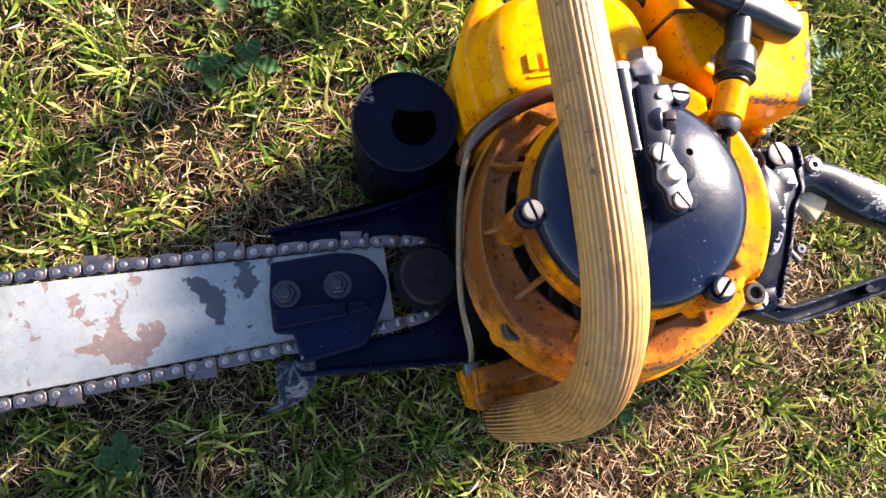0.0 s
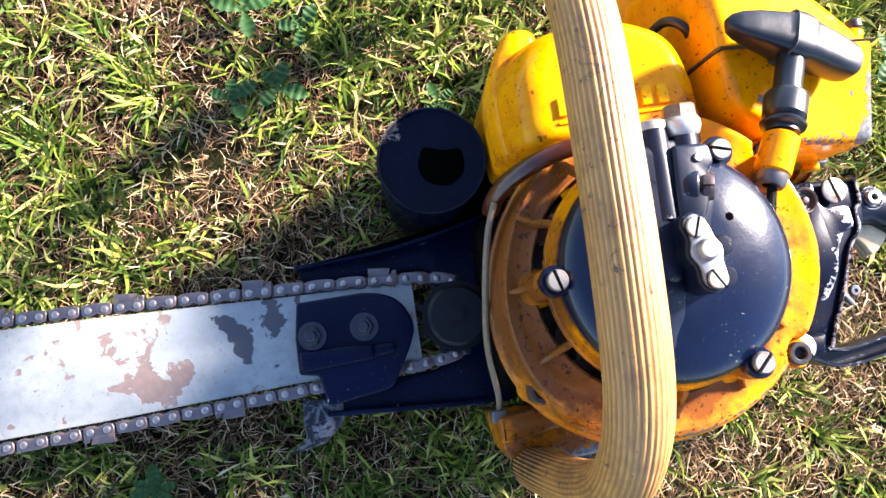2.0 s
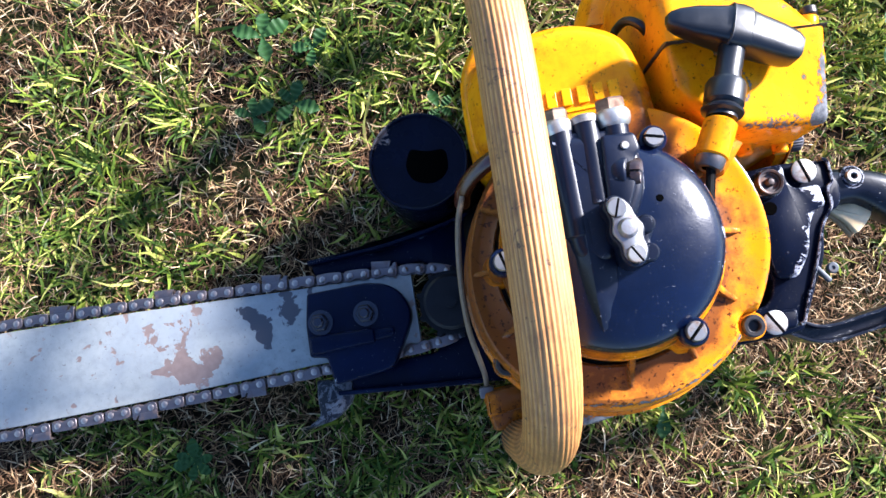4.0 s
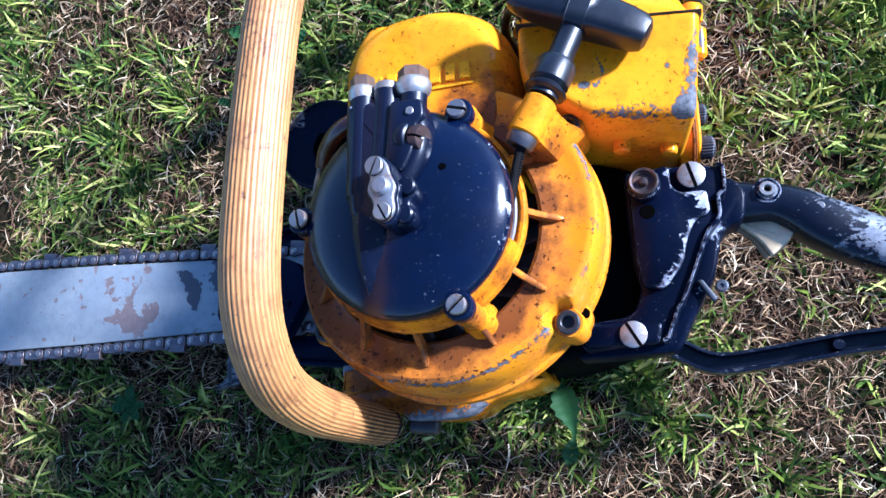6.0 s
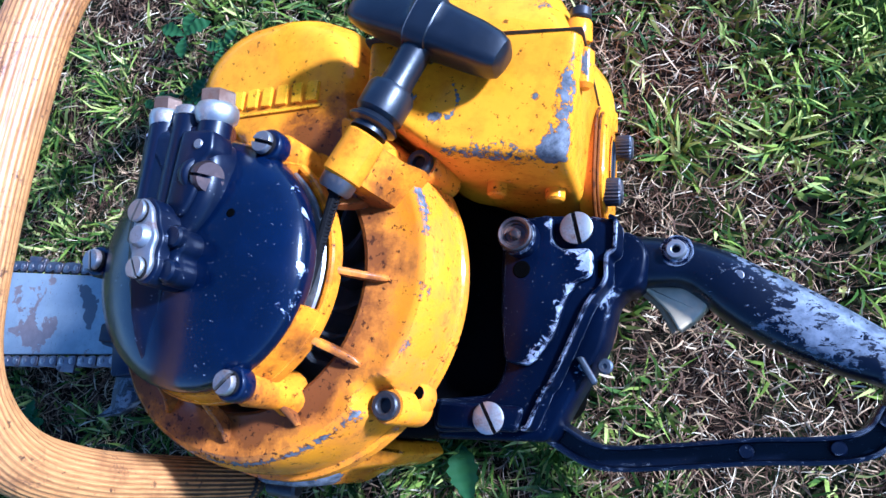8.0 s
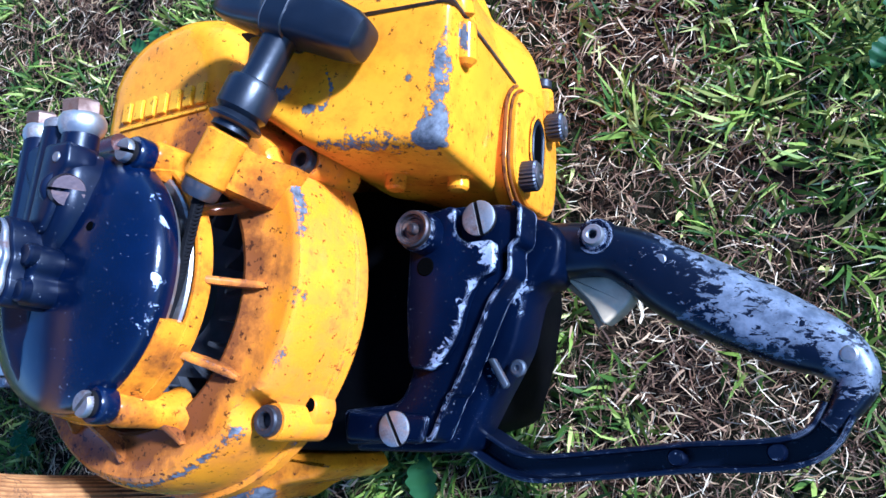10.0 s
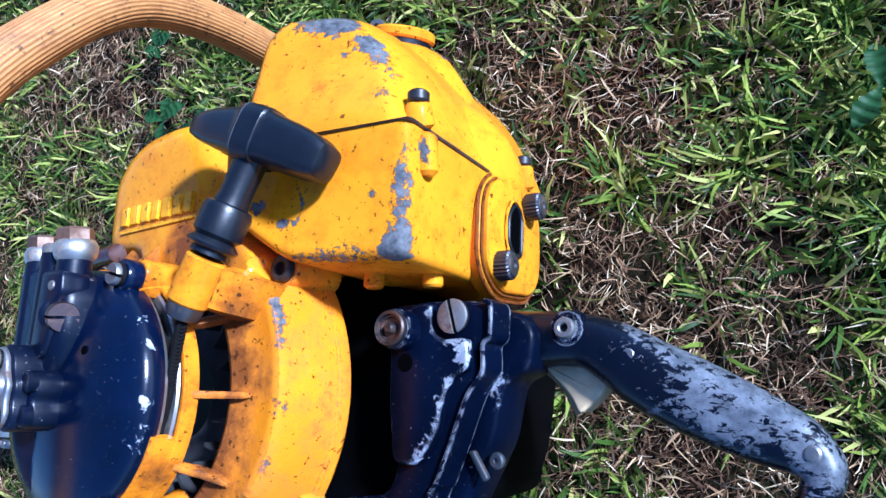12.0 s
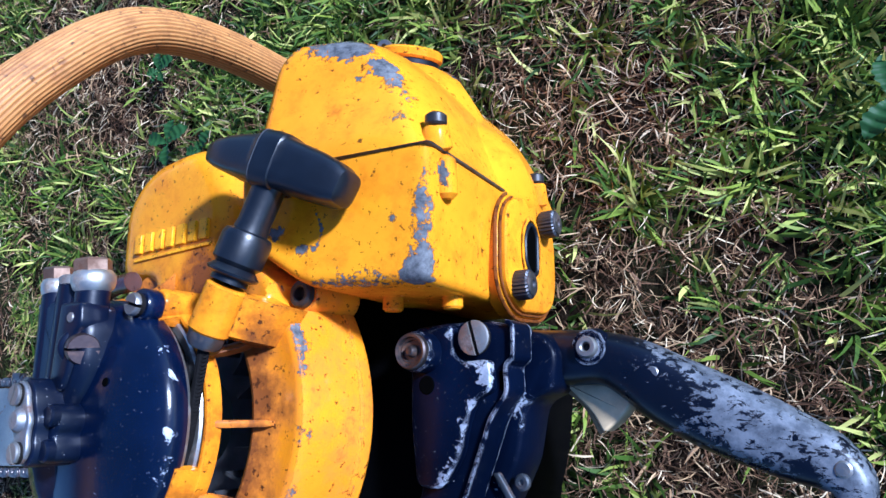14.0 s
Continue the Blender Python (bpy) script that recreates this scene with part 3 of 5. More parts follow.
def link_mesh(cutter):
    """One strap of the chain with its two rivets; a cutter carries a bent tooth on its outer side."""
    bm = bmesh.new()
    outline = round_poly([(-8.6, -3.4, 3), (-3, -3.6, 2), (0, -1.8, 3), (3, -3.6, 2), (8.6, -3.4, 3), (8.8, 3.4, 2), (2.5, 4.0, 2), (-2.5, 4.0, 2), (-8.8, 3.4, 2)], 2, 3)
    slab(bm, outline, 0.0, 1.5, 0.3)
    slab(bm, outline, -6.5, -5.0, 0.3)
    first = len(bm.faces)
    for x in (-4.7, 4.7):
        lathe(bm, [(0, 2.5), (1.2, 2.45), (2.1, 1.9), (2.4, 1.0)], (x, 0, 0), segs=10)
    bm.faces.ensure_lookup_table()
    for f in bm.faces[first:]:
        f.material_index = 1
    if cutter:
        slab(bm, [(-8.5, 2.6), (3.5, 2.6), (5, 7.2), (-8.5, 7.8)], 0.2, 1.7, 0.3)
        slab(bm, [(-8.5, 6.4), (3.5, 6.0), (3.5, 7.4), (-8.5, 7.9)], -4.5, 1.5, 0.3)
        slab(bm, round_poly([(4.5, 2.5), (8.8, 2.5), (8.8, 6.2), (6, 5.8)], 1, 2), -2, 1.2, 0.3)
    bmesh.ops.recalc_face_normals(bm, faces=bm.faces)
    me = bpy.data.meshes.new("cutter_link" if cutter else "chain_link")
    bm.to_mesh(me)
    bm.free()
    me.materials.append(CHAIN_STEEL)
    me.materials.append(RIVET_STEEL)
    me.polygons.foreach_set("use_smooth", [True] * len(me.polygons))
    me.set_sharp_from_angle(angle=radians(35))
    return me


strap, cutter = link_mesh(False), link_mesh(True)
gone, count = 9.5, 0
for a, b in zip(chain_line, chain_line[1:]):
    step = (b - a).length
    while gone < step:
        p = a + (b - a) * (gone / step)
        d = (b - a).normalized()
        me = cutter if count % 4 == 2 else strap
        link = new("cutter_link" if me is cutter else "chain_link", me)
        link.parent = saw_chain
        link.matrix_basis = Matrix.Translation(p * MM) @ Matrix.Rotation(math.atan2(d.y, d.x) + math.pi, 4, "Z")
        count += 1
        gone += 18.75
    gone -= step

# bar clamp plate, nuts and drive
bm = bmesh.new()
slab(bm, round_poly([(-180, 16, 2), (-137, 17, 12), (-121, 11, 10), (-113, -6, 14), (-119, -20, 10), (-131, -40, 5), (-169, -45, 3), (-172, -27, 2), (-183, -25, 2), (-183, -4, 2)], 3, 4), 2, 15, 1.5)
bar_plate = part("bar_plate", bm, BLACK_PLATE, saw, "black painted bar clamp plate")
bm = bmesh.new()
slab(bm, round_poly([(-181, -12), (-139, -13), (-139, -22), (-181, -24)], 2, 3), 13, 19, 1.5)
slab(bm, round_poly([(-141, -13.5, 3), (-126, -14, 3), (-126, -20, 3), (-141, -21, 3)], 3, 3), 13, 17, 1.5)
part("adjuster_boss", bm, BLACK_PLATE, bar_plate)
for x, y in ((-173, -4), (-143, -3)):
    bm = bmesh.new()
    lathe(bm, [(0, 0), (8.2, 0), (8.2, 1.2), (0, 1.2)], (x, y, 15), segs=24)
    hex_nut(bm, (x, y, 16), (0, 0, 1), 6, 5)
    lathe(bm, [(3.4, 0), (3.4, 7), (2.6, 8), (0, 8)], (x, y, 16), segs=14)
    part("bar_nut", bm, NUT_STEEL, saw, "steel bar nut with washer")
bm = bmesh.new()
lathe(bm, [(0, 14), (4, 14), (4, 12), (16, 12), (18, 10.5), (18, 4), (21, 4), (21, -4), (0, -4)], (-88, -4, 0), segs=36)
sprocket = part("drive_sprocket", bm, DRUM, saw, "dark steel drive sprocket")
for k in range(9):
    a = radians(k * 40)
    bm = bmesh.new()
    slab(bm, round_poly([(-88 + r * math.cos(a + d), -4 + r * math.sin(a + d)) for r, d in ((19, -0.16), (24, -0.06), (24, 0.06), (19, 0.16))], 0.8, 2), -3, 2, 0.3)
    part("sprocket_tooth", bm, DRUM, sprocket)
bm = bmesh.new()
slab(bm, round_poly([(-180, 38, 3), (-128, 41, 8), (-95, 47, 8), (-62, 55, 6), (-50, 0, 4), (-60, -60, 6), (-76, -58, 6), (-171, -51, 6), (-178, -32, 3), (-150, -36, 4), (-100, -34, 6), (-100, 27, 6), (-178, 29, 3)], 3, 4), -14, -7, 1.2)
slab(bm, round_poly([(-180, 39.5), (-128, 42.5, 8), (-95, 48, 8), (-62, 56), (-62, 53), (-95, 45, 8), (-128, 39.5, 8), (-180, 36.5)], 1, 3), -14, 3, 0.8)
slab(bm, round_poly([(-172, -49, 1), (-76, -56, 1), (-76, -59, 1), (-172, -52, 1)], 1, 2), -14, -2, 0.6)
part("guard_plate", bm, BLACK_PLATE, saw, "black steel guard plate behind the chain")
bm = bmesh.new()
slab(bm, round_poly([(-186, -40, 2), (-162, -42, 3), (-163, -56, 5), (-175, -67, 6), (-198, -71, 1.5), (-186, -63, 3), (-187, -54, 3)], 3, 4), -12, -5, 1.0)
part("bumper_spike", bm, black_paint("spike_paint", 1.15, 0.3, 0.4, bare=((0.05, 0.055, 0.065), (0.15, 0.155, 0.17))), saw, "black bumper spike worn to bare alloy")

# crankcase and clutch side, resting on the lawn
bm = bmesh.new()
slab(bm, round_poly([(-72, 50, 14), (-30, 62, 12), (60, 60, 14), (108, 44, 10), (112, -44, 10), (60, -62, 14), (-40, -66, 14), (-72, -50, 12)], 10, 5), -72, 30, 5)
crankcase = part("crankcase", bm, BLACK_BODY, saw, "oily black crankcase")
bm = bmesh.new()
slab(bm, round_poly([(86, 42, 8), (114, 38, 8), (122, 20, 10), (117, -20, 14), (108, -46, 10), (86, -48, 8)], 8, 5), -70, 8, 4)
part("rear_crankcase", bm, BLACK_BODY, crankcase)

# muffler: a can with a flat lid and a curved outlet
bm = bmesh.new()
lathe(bm, [(0, 42.6), (27, 42.4), (28.6, 42.6), (29.2, 44), (30, 44.4), (30.8, 44), (31, 40), (30.2, 38), (30.2, -62), (28, -66), (0, -66)], (-92, 82, 0), segs=48)
muffler = part("muffler", bm, MUFFLER_BLACK, saw, "round black muffler can")
bm = bmesh.new()
slab(bm, round_poly([(-96, 91, 3), (-101, 80, 8), (-97, 70, 8), (-84, 66, 9), (-74, 73, 9), (-74, 88, 9), (-85, 87, 8)], 6, 6), 41.6, 42.9, 0.2)
part("muffler_outlet", bm, HOLE_SHADE, muffler, "dark comma-shaped exhaust opening")
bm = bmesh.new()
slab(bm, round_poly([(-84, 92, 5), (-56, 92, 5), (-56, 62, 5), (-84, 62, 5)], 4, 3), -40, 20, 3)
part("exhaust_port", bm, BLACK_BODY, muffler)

# lower yellow casing with the front handle's socket
bm = bmesh.new()
slab(bm, round_poly([(-78, -63, 3), (-40, -62, 6), (12, -64, 8), (42, -64, 2), (46, -70, 2), (36, -76, 3), (14, -81, 4), (0, -90, 4), (-14, -92.5, 6), (-38, -93, 4), (-44, -87, 4), (-74, -88, 4)], 5, 4), -26, 24, 3)
base = part("base_casing", bm, YELLOW_BASE, saw, "chipped yellow lower casing")
bm = bmesh.new()
slab(bm, round_poly([(-76, -64, 2), (-42, -60, 4), (-20, -62, 4), (-20, -70, 3), (-60, -76, 4), (-76, -78, 2)], 3, 4), 20, 36, 2.5)
part("casing_lug", bm, YELLOW_BASE, base)
bm = bmesh.new()
rod(bm, (-42, -94, 8), (-24, -95, 6), 6.0, 18, 1.5)
part("casing_stub", bm, BOLT_BLACK, base)

# ---- fan housing ----
profile = [(57, 60), (57, 97), (57.4, 99.0), (59, 99.6), (63, 98.0), (70, 97.2), (73.5, 97.3), (77, 97.6), (78.7, 97.8), (80.4, 97.9), (82.0, 97.2), (83.2, 95.4), (84.3, 92), (85.4, 86), (86.1, 78), (86.4, 67.6), (88.0, 66.6), (88.4, 62), (87, 60), (80, 58), (72, 58)]


def volute(deg):
    """The housing's outer radius: a scroll, wide at the rear and narrow at the front."""
    spots = (0, 45, 90, 125, 152, 180, 200, 220, 270, 315, 360)
    sizes = (86.5, 87.5, 80, 75, 71.5, 73.5, 77, 82, 84, 83.5, 86.5)
    return sum(float(np.interp((deg + d) % 360, spots, sizes)) for d in (-15, -8, 0, 8, 15)) / 5


def crest(deg):
    """How far the housing's crest lies inside its outer lip."""
    return float(np.interp(deg % 360, (0, 60, 180, 215, 245, 262, 282, 300, 318, 333, 345, 360), (4.0, 4.4, 4.4, 5.5, 8.0, 9.4, 9.4, 9.0, 8.2, 6.0, 5.0, 4.0)))


bm = bmesh.new()
rings = []
for k in range(240):
    deg = 1.5 * k
    a, R = radians(deg), volute(deg) + 1.5
    top = R - crest(deg)
    line = []
    for r, h in profile:
        q = 57 + (r - 57) * (top - 57) / 25 if r <= 82 else top + (r - 82) * (R - top) / 6
        x, y = math.cos(a) * q, math.sin(a) * q
        # pockets in the wall for the two rear bolts
        away = min(math.hypot(x - 72, y - 52), math.hypot(x - 68, y + 49))
        line.append(Vector((x, y, min(h, 85.5 + max(0.0, away - 6.6) * 3.2) if h > 70 else h)) * MM)
    rings.append(line)
rubbed = bm.verts.layers.float.new("rubbed")
made = [[bm.verts.new(p) for p in ring] for ring in rings]
for k, ring in enumerate(made):
    low = float(np.interp((1.5 * k) % 360, (0, 30, 45, 218, 245, 312, 325, 360), (0.12, 0.34, 0.1, 0.0, 1.0, 1.0, 0.25, 0.12)))
    for i, share in ((10, 0.25), (11, 1.0), (12, 0.2)):
        ring[i][rubbed] = low * share
for k in range(240):
    p, q = made[k], made[(k + 1) % 240]
    for i in range(len(profile) - 1):
        bm.faces.new((p[i], q[i], q[i + 1], p[i + 1]))
housing = part("fan_housing", bm, YELLOW_HOUSING, saw, "round orange-yellow fan housing, browned by oil and painted shade", 32)
for x, y, h in ((72, 52, 86), (68, -49, 86.4), (-60, -48, 87), (-42, 55, 86)):
    r = math.hypot(x, y)
    u = Vector((x / r, y / r))
    bm = bmesh.new()
    lathe(bm, [(0, 0), (7.6, 0), (7.4, h - 61), (6.8, h - 60), (0, h - 60)], (x, y, 61), segs=24)
    q = u * (r - 12)
    rod(bm, (q.x, q.y, h - 16), (x, y, h - 14), 7.0, 16, 2)
    part("bolt_lug", bm, YELLOW_HOUSING, housing)
    socket_bolt(housing, "housing_bolt", (x, y, h - 0.5), (0, 0, 1), 5.8, 5.0, BOLT_BLACK, "blackened socket-head bolt")
# ear with a small hole beside the rear lower bolt
bm = bmesh.new()
slab(bm, round_poly([(55, -46, 6), (62, -57, 7), (72, -56, 7), (78, -45, 4.5), (76, -38, 4), (70, -39, 5)], 5, 5), 60, 74, 2.0)
ear = part("housing_ear", bm, YELLOW_HOUSING, housing)
bm = bmesh.new()
lathe(bm, [(0, 0.2), (2.5, 0.2), (2.9, 0)], (74.0, -42.6, 73.9), segs=20)
part("ear_hole", bm, HOLE_SHADE, ear)

# fan inside, dark
bm = bmesh.new()
lathe(bm, [(20, 78), (54, 74), (54, 70), (20, 70)], segs=48)
FAN_ALLOY = plain("fan_alloy", (0.09, 0.09, 0.095), 0.5, 100, 0.5, 0.5)
fan = part("fan_wheel", bm, FAN_ALLOY, saw, "dark alloy fan wheel inside the housing")
for k in range(22):
    a = radians(k * 360 / 22)
    bm = bmesh.new()
    sweep(bm, [Vector((r * math.cos(a + off), r * math.sin(a + off), 82)) for r, off in ((38, 0.0), (46, 0.05), (54, 0.16))], [(-0.8, -8), (0.8, -8), (0.8, 8), (-0.8, 8)])
    part("fan_blade", bm, FAN_ALLOY, fan)

# starter ring: lower band all round, upper wall with a window on the rope side
bm = bmesh.new()
lathe(bm, [(49.6, 111.4), (53.4, 110.8), (54.8, 111.6), (55.2, 114), (54.8, 117.2), (54, 118), (52.6, 118), (52, 116), (49.6, 115.6)], segs=72)
ring = part("starter_ring", bm, YELLOW_RING, saw, "stained yellow starter ring")
for a0, a1 in ((52, 57), (63, 176), (184, 297), (303, 342)):
    bm = bmesh.new()
    lathe(bm, [(49, 113), (54.4, 114), (54.4, 117.6), (51.8, 126.5), (49, 127)], segs=max(4, int((a1 - a0) / 5)), a0=a0, a1=a1)
    part("ring_wall", bm, YELLOW_RING, ring)
for k in range(12):
    if k == 2:
        continue
    a = radians(k * 30)
    u, v = Vector((math.cos(a), math.sin(a), 0)), Vector((-math.sin(a), math.cos(a), 0))
    bm = bmesh.new()
    rings = []
    for r, top, low, w in ((53.5, 117, 111.5, 1.5), (57, 112.5, 104, 1.45), (62, 105.5, 97, 1.4), (66.5, 101, 97, 1.3), (69, 99.2, 97, 0.9)):
        c = u * r
        rings.append([(c + v * w + Vector((0, 0, low))) * MM, (c + v * w + Vector((0, 0, top - 0.6))) * MM, (c + v * w * 0.4 + Vector((0, 0, top))) * MM, (c - v * w * 0.4 + Vector((0, 0, top))) * MM, (c - v * w + Vector((0, 0, top - 0.6))) * MM, (c - v * w + Vector((0, 0, low))) * MM])
    join_rings(bm, rings)
    part("rib", bm, YELLOW_HOUSING, housing)
for deg in (180, -60, 60):
    a = radians(deg)
    x, y = 53.5 * math.cos(a), 53.5 * math.sin(a)
    bm = bmesh.new()
    lathe(bm, [(0, 0), (9.5, 0), (7.6, 3.5), (6.7, 8), (6.4, 27), (5.4, 28.5), (0, 28.5)], (x * 1.03, y * 1.03, 97), segs=24)
    part("screw_post", bm, YELLOW_RING, housing)
    bm = bmesh.new()
    lathe(bm, [(0, 0), (6.6, 0), (6.9, 1), (6.9, 6), (6.2, 7), (0, 7)], (x, y, 126), segs=24)
    part("screw_collar", bm, BLACK_COVER, housing)
    slot_screw(housing, "cover_screw", (x, y, 132.5), (0, 0, 1), 4.7, 4.5, STEEL, 60 + deg, 1.5, "slotted steel screw")

# pulley and rope seen through the window
bm = bmesh.new()
lathe(bm, [(0, 110.5), (48.2, 110.5), (48.4, 113), (50.5, 115.6), (50.9, 117.4), (50.2, 118.4), (46, 118.8), (46, 121.4), (49.6, 122), (49.8, 124.0), (0, 124.2)], segs=64)
pulley = part("rope_pulley", bm, metal("pulley_steel", (0.40, 0.385, 0.36), 0.40, 0.35), saw, "oily steel rope pulley")
bm = bmesh.new()
for k in range(2):
    lathe(bm, [(46.6 + 1.2 * math.cos(radians(d)), 119.4 + k * 1.6 + 1.1 * math.sin(radians(d))) for d in range(0, 361, 60)], segs=48)
part("wound_rope", bm, CORD, pulley)

# black domed cover
bm = bmesh.new()
lathe(bm, [(47, 124), (50.8, 124), (51.2, 126), (50.8, 130.5), (49, 133.2), (44, 136.2), (36, 139), (26, 141.4), (14, 143), (0, 143.6)], segs=96)
cover = part("starter_cover", bm, BLACK_COVER, saw, "glossy black domed starter cover with dust")
bm = bmesh.new()
lathe(bm, [(0, 0.25), (1.5, 0.25), (1.8, 0)], (22, 16, 141.3), (0.12, 0.08, 1), 14)
part("cover_hole", bm, HOLE_SHADE, cover)

# oil pump on the cover: a cast block with three pipes, keel, lobed clamp seat and plugs
bm = bmesh.new()
loft(bm, round_poly([(-25, 52, 4), (-24, 20, 8), (-21, -6, 5), (-6, -10, 5), (4, 2, 5), (12, 13, 6), (16, 22, 6), (16.5, 38, 4), (12, 45, 3), (1, 48, 2), (-11, 51, 2)], 4, 5), [(127, -1.5), (139, -0.8), (144, 0), (146.4, 0.9), (147.8, 2.6), (148.3, 4.5)], None, True)
slab(bm, round_poly([(-22, 53, 3), (-22, 18, 4), (6, 18, 4), (12, 36, 3), (12, 50, 3)], 3, 4), 136, 146.6, 0.8)
pump = part("oil_pump", bm, BLACK_PUMP, saw, "black cast oil pump block", 45)
for a, b, r in (((-17.5, 55, 142.5), (-17.5, 3, 142.5), 6.5), ((-5, 57, 142), (-6, 16, 142.5), 6.9), ((8, 54, 142), (7.5, 40, 142), 6.6)):
    bm = bmesh.new()
    rod(bm, a, b, r, 24, 1.4)
    part("pump_pipe", bm, BLACK_PUMP, pump)
bm = bmesh.new()
slab(bm, round_poly([(-0.5, 47.5, 2), (15, 47, 3), (16, 38, 3), (12.5, 35, 3), (11, 22, 4), (6, 12, 3), (-3, 14, 3), (-2, 30, 3)], 3, 4), 138, 150.4, 1.3)
rod(bm, (2, 31, 142.5), (9.8, 29.4, 146.3), 7.6, 24, 1.0)
part("plug_seat", bm, BLACK_PUMP, pump, "", 50)
bm = bmesh.new()
rod(bm, (9.2, 41, 149.6), (9.4, 41, 151.2), 2.0, 14, 0.4)
part("small_plug", bm, STEEL, pump)
# keel: a wedge that runs out towards the lower edge of the cover
bm = bmesh.new()
rings = []
for y, left, right, top in ((12, -21, -2, 148.5), (0, -21.5, -1.5, 148.6), (-12, -21, -2.5, 147.5), (-24, -20, -4, 144.5), (-34, -18.6, -5.5, 140.5), (-42, -16.6, -8, 135.5), (-46, -14.5, -10, 131.5)):
    mid_x = left + (right - left) * 0.30
    rings.append([Vector(p) * MM for p in ((left - 1.5, y, 126), (left, y, top - 7), (left + 1.2, y, top - 3.4), (mid_x, y, top), (mid_x + 2.2, y, top - 0.2), (right - 1.4, y, top - 3.2), (right, y, top - 6.5), (right + 1.5, y, 126))])
join_rings(bm, rings)
part("pump_keel", bm, BLACK_PUMP, pump, "", 32)
clamp_outline = round_poly([(-7, 14, 5), (-2, 17.5, 5), (3.4, 13, 4), (4.8, 7, 3), (8, 2, 4), (6.4, -3, 3), (8, -9.5, 5), (3, -15, 5), (-2.8, -11, 4), (-2.4, -4, 3), (-6.2, 0.5, 4), (-4, 7, 3)], 3, 4)
bm = bmesh.new()
slab(bm, inset(clamp_outline, -1.2), 140, 158.6, 0.8)
slab(bm, round_poly([(0, 8, 3), (9, 8, 4), (13.5, 5, 4), (13.6, -0.5, 3), (11, -3.5, 3), (12.6, -8, 3), (11.6, -13, 4), (5, -14.5, 3), (0, -10, 3)], 3, 5), 136, 153.5, 1.6)
for x, y in ((10.2, 3.4), (9.4, -9.2)):
    lathe(bm, [(4.4, 0), (4.2, 2.6), (3.4, 3.4), (0, 3.6)], (x, y, 152.6), segs=20)
part("clamp_block", bm, BLACK_PUMP, pump, "", 40)
bm = bmesh.new()
slab(bm, clamp_outline, 158.6, 161, 0.7)
lathe(bm, [(4.6, 0), (4.3, 2), (3.2, 3.2), (0, 3.6)], (1, 2, 160.4), segs=20)
clamp = part("clamp_plate", bm, metal("chipped_clamp", (0.34, 0.345, 0.36), 0.5, 0.4), saw, "bare metal clamp plate")
slot_screw(clamp, "clamp_screw", (-2.1, 11.4, 160.6), (0, 0, 1), 4.3, 2.6, STEEL, 25, 1.0)
slot_screw(clamp, "clamp_screw", (2.3, -9.8, 160.6), (0, 0, 1), 4.1, 2.8, ZINC, 75, 1.0)
slot_screw(pump, "pump_plug", (7.0, 30.0, 144.2), (0.93, -0.19, 0.34), 6.4, 8.6, metal("brown_plug", (0.13, 0.09, 0.085), 0.36, 0.35), 50, 1.2, "slotted brownish steel plug")
# pipe ends
COLLAR = metal("dull_collar", (0.60, 0.565, 0.51), 0.42, 0.25)
for (x, y, z), r, mat_ring, name in (((8, 54.5, 142), 8.2, COLLAR, "union_nut"), ((-17.8, 54, 142.5), 6.7, COLLAR, "small_union_nut")):
    bm = bmesh.new()
    lathe(bm, [(r * 0.75, -2.5), (r * 0.95, -1), (r * 1.04, 1.5), (r * 1.04, 4), (r * 0.9, 6), (r * 0.7, 6.8), (0, 6.8)], (x, y, z), (0, 1, 0.12), 24)
    nut = part(name, bm, mat_ring, saw, "silvery pipe collar")
    bm = bmesh.new()
    hex_nut(bm, (x, y + 6, z + 0.8), (0, 1, 0.12), r * 0.9, 5.4)
    part("hex_head", bm, metal("rusty_hex" + name, (0.27, 0.18, 0.13), 0.45, 0.7), nut, "rusty hexagon head")
bm = bmesh.new()
lathe(bm, [(7.0, -1), (7.0, 2.2), (6.2, 3.0), (0, 3.0)], (-5, 57, 142), (0, 1, 0), 24)
part("pipe_cap", bm, ZINC, pump)

# oil hose and thin wire at the front
bm = bmesh.new()
tube(bm, [(-12, 63, 113), (-31, 62, 112), (-48, 58, 107), (-60.5, 53, 97), (-67, 47.5, 88), (-69, 43, 79)], 4.5, 14)
hose = part("oil_hose", bm, COPPER_HOSE, saw, "oily red-brown hose with a thin tan pipe")
bm = bmesh.new()
tube(bm, [(-68, 45, 90), (-73, 30, 85), (-77, 4, 73), (-78, -25, 52), (-74, -51, 33), (-74, -60, 26)], 1.7, 10)
part("thin_pipe", bm, WIRE, hose)
bm = bmesh.new()
slab(bm, round_poly([(-79, -60), (-70, -60), (-70, -67), (-79, -67)], 1.5, 3), 18, 30, 1)
part("pipe_clip", bm, DARK_STEEL, hose)

# ---- starter rope: boss, ferrule, rope, boot and pull handle ----
bm = bmesh.new()
rod(bm, (55, 34.5, 121), (64.4, 52, 120), 8.2, 28, 1)
# web that runs down from the guide onto the housing
join_rings(bm, [[Vector(p) * MM for p in ring] for ring in (
    [(53, 31, 95), (63.5, 50, 95), (64.5, 51, 126.5), (56, 35.5, 127.5)],
    [(58, 29, 95), (68.5, 47.5, 95), (68.8, 48.4, 121.5), (60.5, 34, 122.5)],
    [(63, 29, 94), (74.5, 45, 94), (74, 45.6, 107), (64.5, 31.5, 109)],
    [(67, 29, 93), (80.5, 43.5, 93), (80, 44.2, 99.4), (67.5, 30, 98.6)])])
